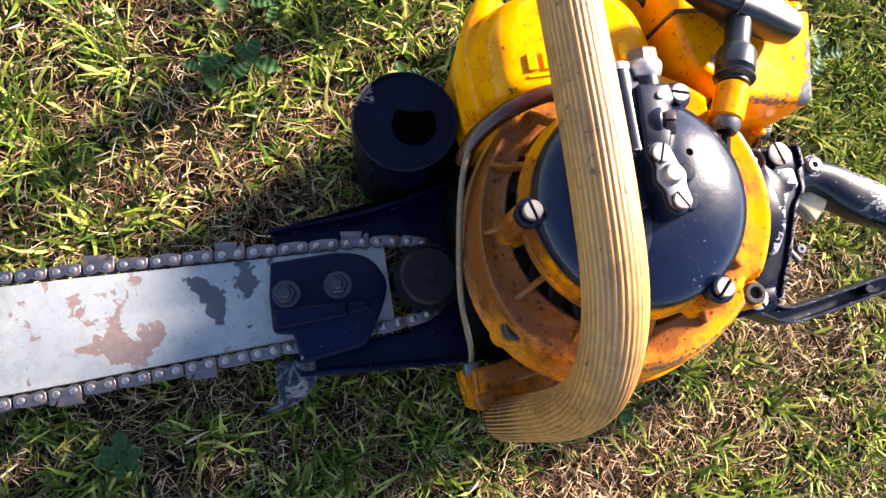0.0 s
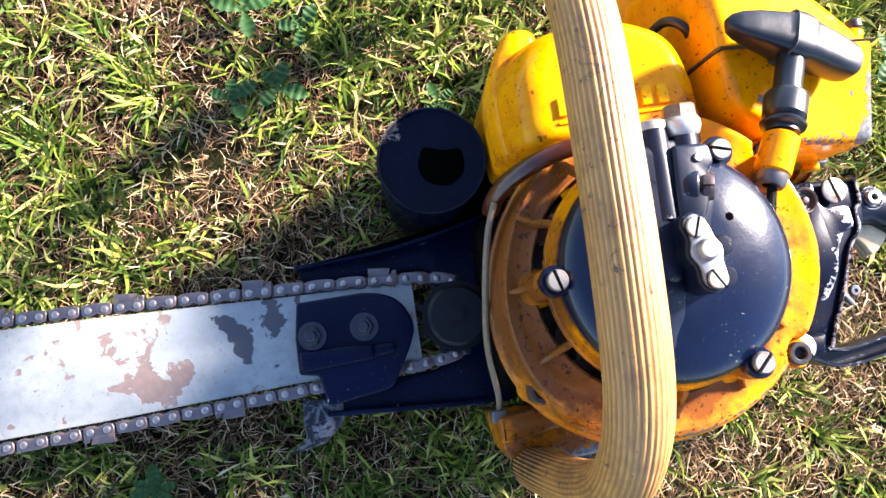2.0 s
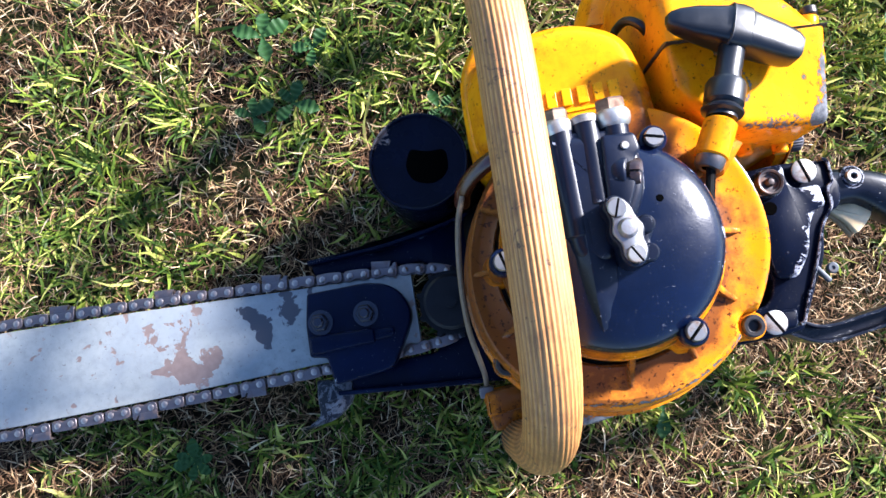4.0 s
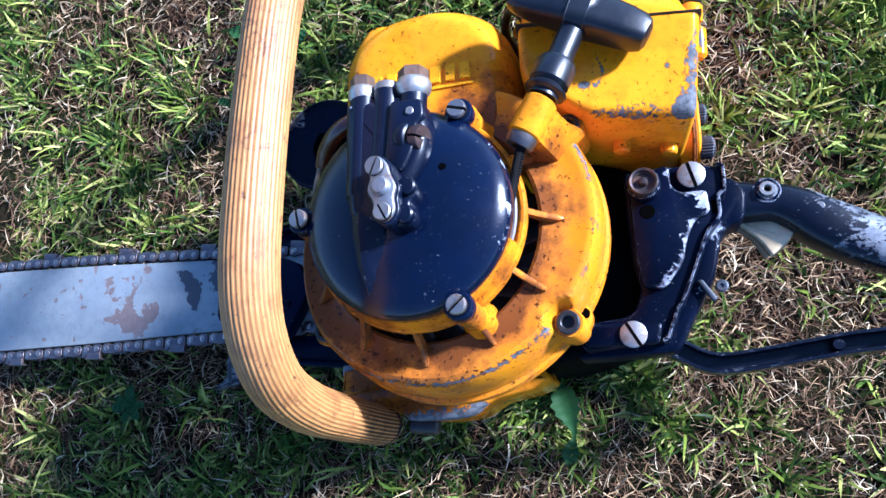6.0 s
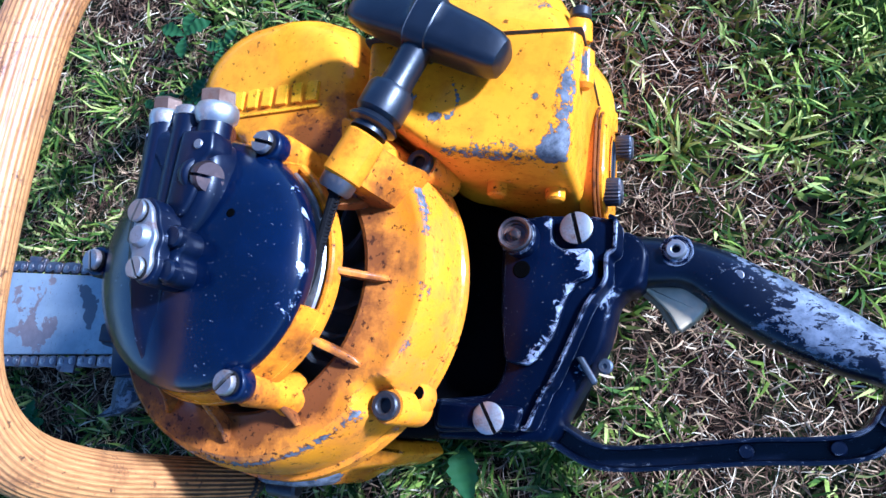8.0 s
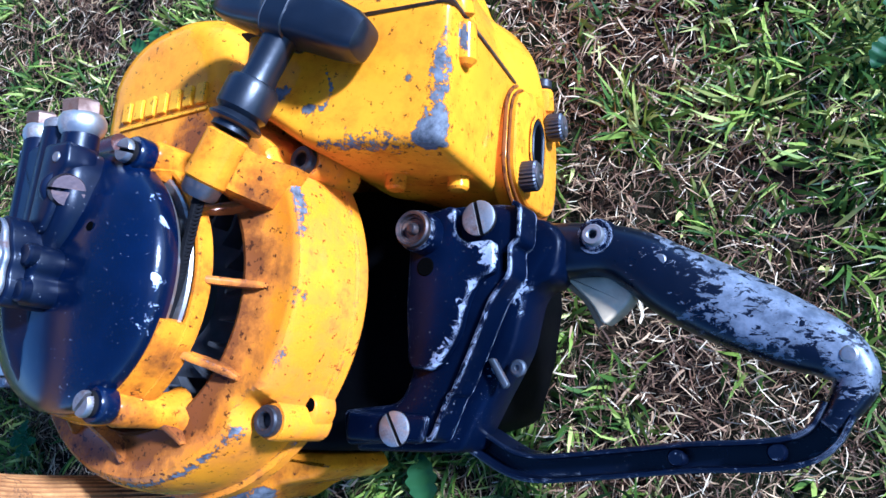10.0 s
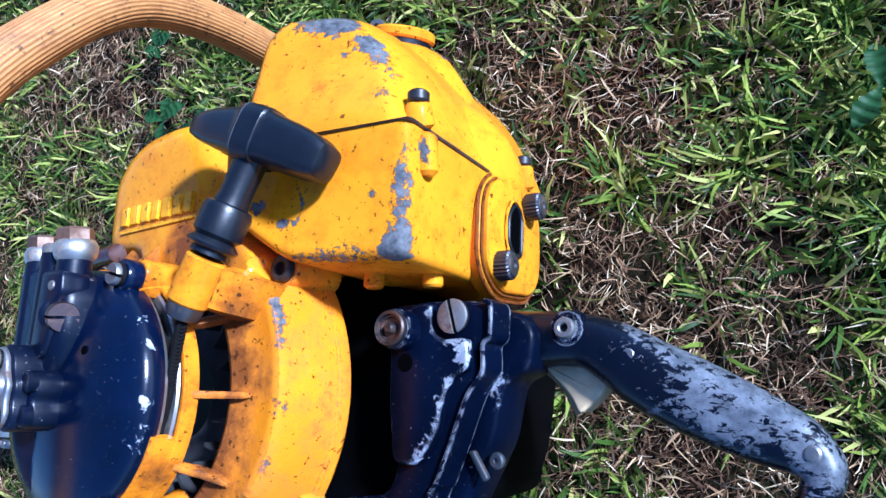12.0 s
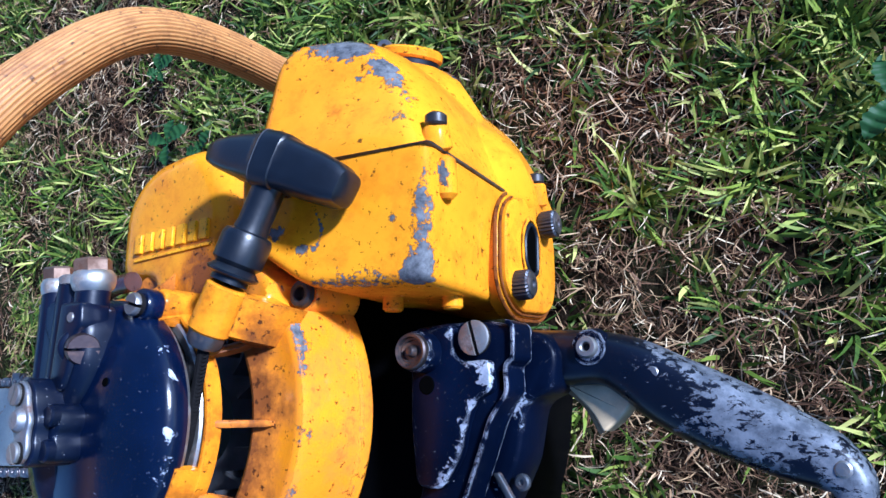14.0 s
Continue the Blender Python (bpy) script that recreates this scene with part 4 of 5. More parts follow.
boss = part("rope_boss", bm, YELLOW_RING, saw, "yellow cast rope guide")
bm = bmesh.new()
lathe(bm, [(3, -5), (6, -5), (7, -3.5), (7.2, 1), (3, 1)], (55.0, 34.0, 121), (0.48, 0.87, 0), 22)
part("ferrule", bm, DARK_STEEL, boss)
bm = bmesh.new()
tube(bm, [(57, 38, 121), (54, 30, 121.5), (51.5, 20, 121), (49.5, 10, 120.5), (46.5, -4, 119.5), (42, -16, 118.5)], 2.0, 10, 6)
for k in range(26):
    t = k / 25
    p = Vector((56.0 - 8.5 * t, 36 - 36 * t, 121.4 - 1.4 * t))
    lathe(bm, [(1.95, -0.6), (2.25, 0), (1.95, 0.6)], p, (0.35, 0.85, 0.8), 10)
part("starter_rope", bm, CORD, boss, "oily black twisted rope")
# pull handle: ribbed boot, neck and cross grip
u = Vector((15, 37, -5)).normalized()
b0 = Vector((65, 54, 120))
bm = bmesh.new()
lathe(bm, [(0, -1), (7.6, -1), (7.4, 1), (10, 2.2), (10.4, 3.2), (8, 5.6), (9.8, 7.4), (10, 17), (9.0, 19.2), (7.0, 20), (6.4, 24), (6.6, 38), (7.4, 46), (0, 47)], b0, u, 32)
pull = part("pull_handle", bm, RUBBER, saw, "black moulded rubber starter pull handle")
bm = bmesh.new()
along = Vector((68, -26, -14)).normalized()
mid = b0 + u * 49
line, sizes = [], []
for t, a, b in ((-36, 0.22, 0.24), (-34.5, 0.42, 0.42), (-30, 0.62, 0.62), (-22, 0.82, 0.82), (-9, 1.04, 1.0), (-6, 1.12, 1.06), (-5.4, 1.2, 1.2), (0, 1.22, 1.24), (4.4, 1.2, 1.2), (5.0, 1.14, 1.1), (9, 1.1, 1.04), (22, 1.02, 0.96), (30, 0.95, 0.85), (34, 0.8, 0.68), (35.5, 0.5, 0.42)):
    line.append(mid + along * t - u * (abs(t) / 35) ** 1.6 * 3)
    sizes.append((a, b))
sec = [(9.0 * math.copysign(abs(math.cos(a)) ** 0.55, math.cos(a)), 9.8 * math.copysign(abs(math.sin(a)) ** 0.55, math.sin(a))) for a in [2 * math.pi * k / 28 for k in range(28)]]
sweep(bm, line, sec, tuple(u), sizes)
part("cross_grip", bm, RUBBER, pull)
bm = bmesh.new()
side = along.cross(u).normalized()
over = side.cross(along)
join_rings(bm, [[(mid + along * t + side * a * k + over * b * k) * MM for a, b in sec] for t, k in ((-5.5, 1.18), (-5.3, 1.225), (-4.9, 1.225), (-4.7, 1.18))])
part("mould_line", bm, plain("scuffed_rubber", (0.05, 0.052, 0.058), 0.5, 200, 0.4), pull)

# ---- engine cover with raised lettering bars ----
outline = round_poly([(-14, 36, 6), (-22, 62, 10), (-58, 66, 10), (-59, 112, 30), (-36, 132, 26), (8, 136, 34), (38, 122, 24), (46, 94, 14), (47, 72, 10), (46, 38, 6)], 10, 8)
bm = bmesh.new()
middle = Vector((0, 88, 0))
join_rings(bm, [[(middle.lerp(Vector((x, y, 0)), k) + Vector((0, 0, h))) * MM for x, y in outline] for h, k in ((-8, 0.95), (-6, 0.99), (0, 1), (58, 1), (74, 0.985), (84, 0.945), (91.5, 0.885), (96.6, 0.815), (99.3, 0.735), (100.2, 0.65), (100.3, 0.5), (100.3, 0.2), (100.3, 0.03))])
dome = part("engine_cover", bm, YELLOW_DOME, saw, "faded yellow rounded engine cover", 60)
bm = bmesh.new()
slab(bm, round_poly([(-44, 66, 6), (-58.5, 68, 8), (-60, 96, 12), (-58.5, 118, 18), (-46, 138, 14), (-30, 137, 8), (-34, 72, 8)], 8, 5), -20, 80, 4.5)
part("cover_front", bm, YELLOW_DOME, dome)
slots = [(-31.8, 6.6), (-23.6, 6.9), (-15.2, 6.9), (-6.8, 6.6), (1.3, 7.3), (10.1, 6.5), (18.0, 7.2)]
for x, w in slots:
    bm = bmesh.new()
    slab(bm, round_poly([(x, 80.4 + 0.011 * x), (x + w - 1.4, 80.4 + 0.011 * (x + w)), (x + w - 1.4, 90.0 + 0.011 * (x + w)), (x, 90.0 + 0.011 * x)], 0.8, 3), 98.0, 102.0, 0.35)
    part("raised_bar", bm, YELLOW_RELIEF_LIT, dome, "", 20)
bm = bmesh.new()
slab(bm, round_poly([(-32.4, 76.2), (26, 77.4), (26, 78.9), (-32.4, 77.7)], 0.5, 2), 98.0, 101.3, 0.25)
part("raised_line", bm, YELLOW_RELIEF_LIT, dome, "", 20)
socket_bolt(dome, "cover_bolt", (-43, 127, 64), (-0.25, 0.25, 1), 5.2, 5, BOLT_BLACK)
bm = bmesh.new()
rod(bm, (-41, 124, 30), (-43, 127, 65), 7.5, 20, 2)
part("bolt_seat", bm, YELLOW_DOME, dome)

# ---- filter box and fuel tank lid at the rear ----
def box_warp(x, y, h):
    k = max(0.0, (h + 34) / 120)
    return (x + 0.12 * (h - 84), y, h - k * (0.27 * (x - 133) - 0.19 * (y - 52) * min(1.0, max(0.0, (x - 60) / 70))))


box_outline = round_poly([(50, 102, 2), (51, 74, 9), (82, 52.5, 8), (134.5, 51, 5), (140, 102, 2)], 4, 6)
bm = bmesh.new()
rings = []
for h, d in ((-34, 3), (-31, 0), (79, 0), (82, 0.7), (84, 2.0), (84.8, 3.8)):
    rings.append([(min(max(p[0], 50 + d), 140 - d), p[1], h) if p[1] > 99 else (q[0], q[1], h) for p, q in zip(box_outline, inset(box_outline, d))])
for k in (0.94, 0.6, 0.25, 0.05):
    rings.append([(94 + (x - 94) * k, 82 + (y - 82) * k, h) for x, y, h in rings[5]])
join_rings(bm, [[Vector(box_warp(*p)) * MM for p in ring] for ring in rings])
airbox = part("filter_box", bm, YELLOW_BOX, saw, "yellow filter box with grey chipped corner", 40)
bm = bmesh.new()
loft(bm, round_poly([(49.5, 101.2, 0.5), (49.4, 103.3, 0.5), (140.6, 103.0, 0.5), (140.5, 101.6, 0.5)], 0.5, 2), [(-35, 1), (-33, 0), (83.2, 0), (85.4, 0.4), (86.2, 0.9)], box_warp)
part("seam", bm, SEAM, airbox, "dark gasket seam")
bm = bmesh.new()
lid_outline = round_poly([(50, 102.4, 1), (50, 130, 12), (50, 168, 18), (60, 182, 16), (95, 178, 18), (115, 157, 14), (131, 128, 14), (140, 102.4, 1)], 5, 8)


def lid_warp(x, y, h):
    k = max(0.0, (h + 34) / 120)
    rise = 9.5 * min(1.0, max(0.0, (x - 60) / 70)) * max(0.0, 1 - (y - 102) / 40)
    return (x + 0.12 * (h - 84), y - max(0, h - 20) * 0.0018 * max(0, y - 103), h - (h + 60) / 147 * (0.27 * (x - 133) + 0.20 * max(0, y - 110)) + k * rise)


rings = []
for h, d in ((-60, 8), (-56, 1), (-50, 0), (56, 0), (71, 1.0), (78, 3.0), (82, 5.6), (84, 9)):
    rings.append([(min(max(p[0], 50 + d), 140 - d), p[1], h) if p[1] < 104.5 else (q[0], max(q[1], 103), h) for p, q in zip(lid_outline, inset(lid_outline, d))])
mid_x, mid_y = 90, 122
for k in (0.94, 0.85, 0.72, 0.58, 0.44, 0.3, 0.16, 0.04):
    rings.append([(mid_x + (x - mid_x) * k, mid_y + (y - mid_y) * k, h + 0.6 * (1 - k)) for x, y, h in rings[7]])
join_rings(bm, [[Vector(lid_warp(*p)) * MM for p in ring] for ring in rings])
lid = part("tank_cover", bm, YELLOW_LID, saw, "yellow tank cover chipped along its top edge", 50)
bm = bmesh.new()
loft(bm, round_poly([(58, 108, 8), (48, 192, 8), (86, 182, 8), (99, 174, 10), (107, 160, 12), (112, 146, 3), (126, 134, 10), (135, 119, 10), (138, 98, 6), (118, 88, 6)], 8, 6), [(-48, 8), (-42, 1), (-20, 0), (10, 0), (24, 3), (34, 8), (42, 15)], lambda x, y, h: (x + 0.3 * min(0, h - 10), y, h - 0.16 * (x - 110)), True)
part("tank_neck", bm, YELLOW_LID, lid, "", 50)
bm = bmesh.new()
ax = Vector((0.26, 0.95, 0.165)).normalized()
cap_at = Vector((61, 198.5, 0))
lathe(bm, [(0, -6), (14, -6), (14, -0.6), (16.6, -0.2), (17.6, 1), (17.6, 4.6), (16.4, 6), (10, 6.6), (0, 6.8)], cap_at, ax, 48)
cap = part("tank_cap", bm, YELLOW_LID, lid, "round yellow fuel cap")
# black ring added to darken the shaded gap below the cap's flange
bm = bmesh.new()
lathe(bm, [(13, -3), (16.0, -3), (16.0, -0.4), (13, -0.4)], cap_at, ax, 40)
part("cap_gap_shade", bm, RUBBER, cap)
bm = bmesh.new()
lathe(bm, [(2.0, -2), (4.4, -2), (4.8, 0), (4.4, 2), (2.0, 2), (2.0, -2)], cap_at + Vector((-12, 8.5, 9)), (0.2, -0.1, 1), 20)
part("cap_lug", bm, STEEL, cap)
bm = bmesh.new()
lathe(bm, [(0, -40), (27, -40), (24, -22), (20, -9), (17.4, -3.4), (0, -3)], cap_at, ax, 40)
part("filler_neck", bm, YELLOW_LID, lid)
for (x, y, z), low in (((137, 117, 83.5), 100), ((129, 121, -15), 102)):
    bm = bmesh.new()
    rod(bm, (x - 2.5, low + 4, z - 4), (x, y - 4, z), 6.6, 20, 1.4, 5.2)
    part("screw_pillar", bm, YELLOW_LID, lid)
    bm = bmesh.new()
    rod(bm, (x, y - 5, z), (x, y, z), 4.4, 18, 0.8)
    part("lid_screw", bm, BOLT_BLACK, lid)
for x, y, z in ((140.5, 90, 80),):
    bm = bmesh.new()
    rod(bm, (x - 3.0, 84, z - 2.6), (x - 2.6, 101, z - 0.6), 4.6, 18, 1.8)
    part("corner_rib", bm, YELLOW_BOX, airbox)
# oval plate with opening and two knurled knobs
px = Vector((1, 0.02, -0.12)).normalized()
bm = bmesh.new()
ov = round_poly([(-27, 50, 20), (-28, 98, 24), (8, 104, 22), (31, 94, 20), (33, 58, 18), (18, 47, 18)], 18, 8)


def on_side(points, depth):
    return [Vector((131.5 + 0.10 * (h - 21) + depth, yy, h)) * MM for h, yy in points]


join_rings(bm, [on_side(inset(ov, -2.5), -6), on_side(inset(ov, -2.5), 0.4), on_side(inset(ov, -1.6), 1.4), on_side(ov, 1.6), on_side(ov, 4.2), on_side(inset(ov, 0.7), 5.2), on_side(inset(ov, 1.8), 5.6)])
plate = part("intake_plate", bm, YELLOW_BOX, saw, "yellow oval intake plate")
JOINT = yellow_paint("grimy_joint", 1.0, 0.1, (), [((0.13, 0.075, 0.03), 0.2, 0.5)])
# two thin loops added to draw the grimy brown edge lines of the plate
for grow, depth, r in ((-3.2, 0.9, 0.9), (-0.9, 2.4, 0.7)):
    bm = bmesh.new()
    loop = [p / MM for p in on_side(inset(ov, grow), depth)]
    sweep(bm, loop + loop[:2], circle(r, 8), (1, 0, 0))
    part("grime_line", bm, JOINT, plate, "added thin loop standing for the plate's grimy brown edge line")
bm = bmesh.new()
hole_out = round_poly([(-3, 65, 8), (-4, 88, 8), (6, 93, 8), (15, 84, 9), (15, 69, 8), (7, 63, 6)], 8, 6)
join_rings(bm, [on_side(hole_out, 5.2), on_side(inset(hole_out, -2.2), 6.4), on_side(hole_out, 6.6), on_side(inset(hole_out, 1.5), 2.0)], cap_b=False)
part("intake_rim", bm, YELLOW_BOX, plate)
# black sheet across the opening, painting the shade inside it
bm = bmesh.new()
join_rings(bm, [on_side(inset(hole_out, 0.5), 5.0), on_side(inset(hole_out, 0.5), 5.9)])
part("intake_shade", bm, HOLE_SHADE, plate, "dark intake opening")
bm = bmesh.new()
loop = [p / MM for p in on_side(inset(hole_out, 2.0), 6.0)]
sweep(bm, loop + loop[:2], circle(1.1, 10), (1, 0, 0))
part("intake_seal", bm, RUBBER, plate, "black rubber ring in the opening")
KNOB = metal("knob_steel", (0.085, 0.088, 0.10), 0.5, 0.2)
for cx, cy, cz in ((137, 58, 22), (136, 92, -8)):
    bm = bmesh.new()
    teeth = [(6.7 if k % 2 else 6.2, k) for k in range(48)]
    rings = []
    xx, yy, zz = frame_of(px)
    for depth, s in ((-1, 0.9), (0, 1.0), (6.0, 1.0), (6.8, 0.88)):
        rings.append([(Vector((cx, cy, cz)) + zz * depth + xx * (r * s * math.cos(2 * math.pi * k / 48)) + yy * (r * s * math.sin(2 * math.pi * k / 48))) * MM for r, k in teeth])
    join_rings(bm, rings)
    knob = part("knurled_knob", bm, KNOB, plate, "dark knurled steel knob")
    bm = bmesh.new()
    lathe(bm, [(0, 0.4), (1.6, 0.4), (1.9, 1.2), (4.6, 1.2), (5.4, 0.7), (5.6, -0.4), (0, -0.4)], Vector((cx, cy, cz)) + zz * 6.6, px, 24)
    part("knob_face", bm, DARK_STEEL, knob, "worn steel face with a centre dimple")
# small yellow studs under the box
for x0, z0 in ((96, 58), (120, 48)):
    bm = bmesh.new()
    rod(bm, (x0, 46, z0), (x0, 56, z0), 4.5, 16, 1)
    part("box_stud", bm, YELLOW_BOX, airbox)
# dark ignition lead by the box
bm = bmesh.new()
tube(bm, [(56, 112, 70), (48, 124, 82), (40, 132, 76), (34, 128, 60), (40, 118, 48)], 2.6, 10)
part("ignition_lead", bm, RUBBER, saw, "black ignition lead")

# ---- front handle: a ribbed tan tube round the saw ----
path = curve_points([(-59, -95, 10), (-57, -94, 40), (-53.8, -91.5, 86), (-50.5, -88.4, 122), (-47.6, -80.5, 154), (-45.2, -64.4, 175.4), (-43.4, -41.2, 187), (-42, -4, 191), (-40.8, 40, 191.5), (-39.7, 80, 189.5), (-39.5, 109, 182), (-40.1, 140, 165), (-41.2, 168, 143.5), (-42.3, 190.5, 122.5), (-43.7, 206, 101), (-45.8, 216, 74), (-48.7, 222, 39), (-51.5, 224, -3)], 10)
RIBS, SUB = 34, 4
section, groove = [], []
for k in range(RIBS * SUB):
    f = (k % SUB) / SUB
    wave = math.cos(2 * math.pi * f)
    section.append(((11.9 + 0.26 * wave) * math.cos(2 * math.pi * k / (RIBS * SUB)), (11.9 + 0.26 * wave) * math.sin(2 * math.pi * k / (RIBS * SUB))))
    groove.append(0.5 - 0.5 * wave)
bm = bmesh.new()
layer = bm.verts.layers.float.new("groove")
uv = bm.loops.layers.uv.new("UVMap")
made = sweep(bm, path, section, (1, 0, 0))
for ring_verts in made:
    for v, g in zip(ring_verts, groove):
        v[layer] = g
where = {v: (k / len(section), i * 0.02) for i, ring_verts in enumerate(made) for k, v in enumerate(ring_verts)}
for f in bm.faces:
    base_u = where[f.loops[0].vert][0]
    for loop in f.loops:
        a, b = where[loop.vert]
        loop[uv].uv = (a + (1 if base_u - a > 0.5 else 0), b)
grip = part("front_handle", bm, GRIP, saw, "ribbed tan front handle tube", 75)
bm = bmesh.new()
lathe(bm, [(0, -14), (8.4, -14), (8.6, -2), (12.4, -1.2), (12.7, 0.2), (12.4, 1.6), (0, 1.6)], (-58.6, -94.8, 14), (0.07, 0.03, 1), 28)
part("tube_end", bm, BOLT_BLACK, grip, "blackened end collar of the tube")

# ---- rear frame, handle and trigger ----
bm = bmesh.new()
slab(bm, round_poly([(95, 40, 4), (116, 41, 5), (138, 40, 7), (146, 38, 4), (146, 25, 3), (142.4, 22, 3), (143, 11, 3), (135.5, 2.5, 5), (127.4, -18, 5), (119.5, -36, 4), (112, -53, 4), (69, -58, 3), (66, -44, 3), (95, -40, 6), (101, -26, 6), (97, -12, 6), (95, 18, 5)], 4, 4), 22, 43, 1.2)
rear = part("rear_frame", bm, BLACK_FRAME, saw, "black rear frame casting worn to bare metal", 40)
bm = bmesh.new()
slab(bm, round_poly([(98, 35, 8), (116, 40, 3), (119, 39, 2), (119.5, 28, 4), (124, 24, 3), (137, 24.5, 3), (138, 12, 3), (130, 9, 4), (125, -2, 5), (123, -13, 5), (113, -27, 4), (101, -26, 4), (98, 0, 6)], 4, 4), 40, 48, 1.0)
part("raised_panel", bm, BLACK_FRAME, rear)
bm = bmesh.new()
lip = [Vector((x, y, 43.5)) for x, y in round_poly([(140, 40, 1), (146.3, 39, 4), (146.2, 24.5, 2), (142.4, 22.5, 2), (143, 11, 3), (135.6, 2.5, 4), (127.4, -18, 4), (120.4, -34.5, 2), (118.5, -36, 1), (111.8, -53, 2), (106, -54, 1)], 3, 3)[4:-4]]
sweep(bm, lip, [(-0.9, -14), (0.9, -14), (0.9, 1.1), (0.5, 1.5), (-0.5, 1.5), (-0.9, 1.1)])
part("frame_ridge", bm, BLACK_FRAME, rear)
bm = bmesh.new()
slab(bm, round_poly([(136, 38, 4), (152, 36, 5), (158, 28, 5), (156, 12, 6), (144, 8, 6), (141, -6, 6), (139, -16, 5), (127, -38, 5), (117, -58, 4), (64, -61, 3), (66, -48, 3), (110, -46, 4), (124, -14, 6), (132, 8, 6)], 4, 4), 6, 30, 2)
part("frame_step", bm, BLACK_FRAME, rear)
bm = bmesh.new()
slab(bm, round_poly([(70, -44, 3), (110, -44, 3), (108, -55, 3), (70, -56, 3)], 3, 3), 40, 45.5, 1.6)
part("foot_panel", bm, BLACK_FRAME, rear)
slot_screw(rear, "frame_screw", (130, 33.5, 46.2), (0.05, 0, 1), 7.2, 2.6, ZINC, 60, 2.0, "large slotted screw")
slot_screw(rear, "frame_screw", (95, -50, 44.4), (0.05, 0, 1), 7.0, 2.6, ZINC, 75, 1.9, "large slotted screw")
bm = bmesh.new()
lathe(bm, [(0, 3.6), (1.6, 3.3), (2.4, 2.0), (2.6, 0.2), (4.4, 0.2), (4.8, 1.2), (5.6, 1.2), (6.0, 2.6), (7.0, 3.0), (7.6, 2.2), (7.6, -1), (0, -1)], (105.7, 28.6, 56.6), (0.05, 0, 1), 32)
part("ring_bush", bm, metal("bush_steel", (0.085, 0.072, 0.070), 0.45, 0.45), rear, "round steel bush with a centre pin")
bm = bmesh.new()
rod(bm, (105.7, 28.6, 36), (105.7, 28.6, 56), 8.6, 24, 1)
part("bush_seat", bm, BLACK_FRAME, rear)
bm = bmesh.new()
lathe(bm, [(0, 0.3), (3.6, 0.3), (4.0, 0)], (106.5, 15, 48.1), (0, 0, 1), 18)
part("frame_hole", bm, HOLE_SHADE, rear)
bm = bmesh.new()
slab(bm, round_poly([(139, 20, 1.2), (141.2, 20, 1.2), (141.4, 12.5, 1.2), (139.2, 12, 1.2)], 1.2, 3), 42, 43.3, 0.2)
part("frame_slot", bm, HOLE_SHADE, rear)
bm = bmesh.new()
slab(bm, round_poly([(128.6, -21, 1), (131.4, -20.2, 1), (138.6, -31, 1.4), (136, -32.6, 1.2)], 1.2, 3), 30, 33, 0.6)
lathe(bm, [(0, 0), (3.4, 0), (3.4, 1.6), (2.6, 2.2), (1.2, 2.2), (1.0, 1.5), (0, 1.5)], (141, -24, 29), segs=18)
part("choke_lever", bm, metal("lever_steel", (0.10, 0.108, 0.12), 0.6, 0.35), rear, "small bare metal lever")

hp = [(132, 26, 12), (145, 26, 11), (158, 26, 10), (172, 25, 9), (184, 20, 8), (198, 11, 7), (216, 1.5, 5), (236, -8, 3), (250, -15, 2), (255.5, -24, 2), (250, -35, 2), (246, -40, 2)]
hs = [(14.5, 13), (12.5, 13), (11.8, 13), (11, 13.5), (12.5, 14), (14.2, 14), (14.6, 13), (12.8, 12), (10.2, 11), (7.6, 10), (5.4, 9.5), (4.8, 9)]
line = curve_points(hp, 6)
sz = curve_points([(a, b, 0) for a, b in hs], 6)
sec = [(math.copysign(abs(math.cos(a)) ** 0.75, math.cos(a)), math.copysign(abs(math.sin(a)) ** 0.75, math.sin(a))) for a in [2 * math.pi * k / 32 for k in range(32)]]
bm = bmesh.new()
sweep(bm, line, sec, (0, 0, 1), [(s.x, s.y) for s in sz])
handle = part("rear_handle", bm, BLACK_HANDLE, saw, "black rear grip with paint rubbed to grey", 60)
bm = bmesh.new()
sp = curve_points([(250, -34, 2), (245, -43, 2), (237, -48.5, 2), (222, -51.5, 2), (202, -53.5, 2), (180, -57, 2), (158, -60.5, 2), (142, -62.5, 3), (130, -61, 4), (117, -54.5, 6), (106, -49, 8)], 5)
channel = [(-5.6, -9), (5.6, -9), (5.6, 8.5), (4.9, 9), (3.9, 9), (3.5, 8), (3.3, -1), (-3.3, -1), (-3.5, 8), (-3.9, 9), (-4.9, 9), (-5.6, 8.5)]
sweep(bm, sp, channel, (0, 0, 1))
strapm = part("handle_strap", bm, BLACK_HANDLE, handle, "black channel-section lower strap", 30)
for x, y in ((196, -54.2), (230, -49.8)):
    bm = bmesh.new()
    lathe(bm, [(0, 8), (2.6, 8), (3.2, 7), (3.2, -2), (0, -2)], (x, y, 2), segs=16)
    part("strap_boss", bm, BLACK_HANDLE, strapm)
bm = bmesh.new()
lathe(bm, [(1.8, -1), (1.8, 4), (2.3, 4.6), (3.9, 4.6), (4.4, 3.6), (4.4, -2)], (169, 29, 21), (0, 0.05, 1), 26)
part("handle_bush", bm, ZINC, handle, "pale hollow bush")
bm = bmesh.new()
lathe(bm, [(4.5, 0), (4.5, 2.4), (7.2, 2.0), (8.6, -3)], (169, 29, 20.5), (0, 0.05, 1), 26)
part("bush_collar", bm, BLACK_FRAME, handle)
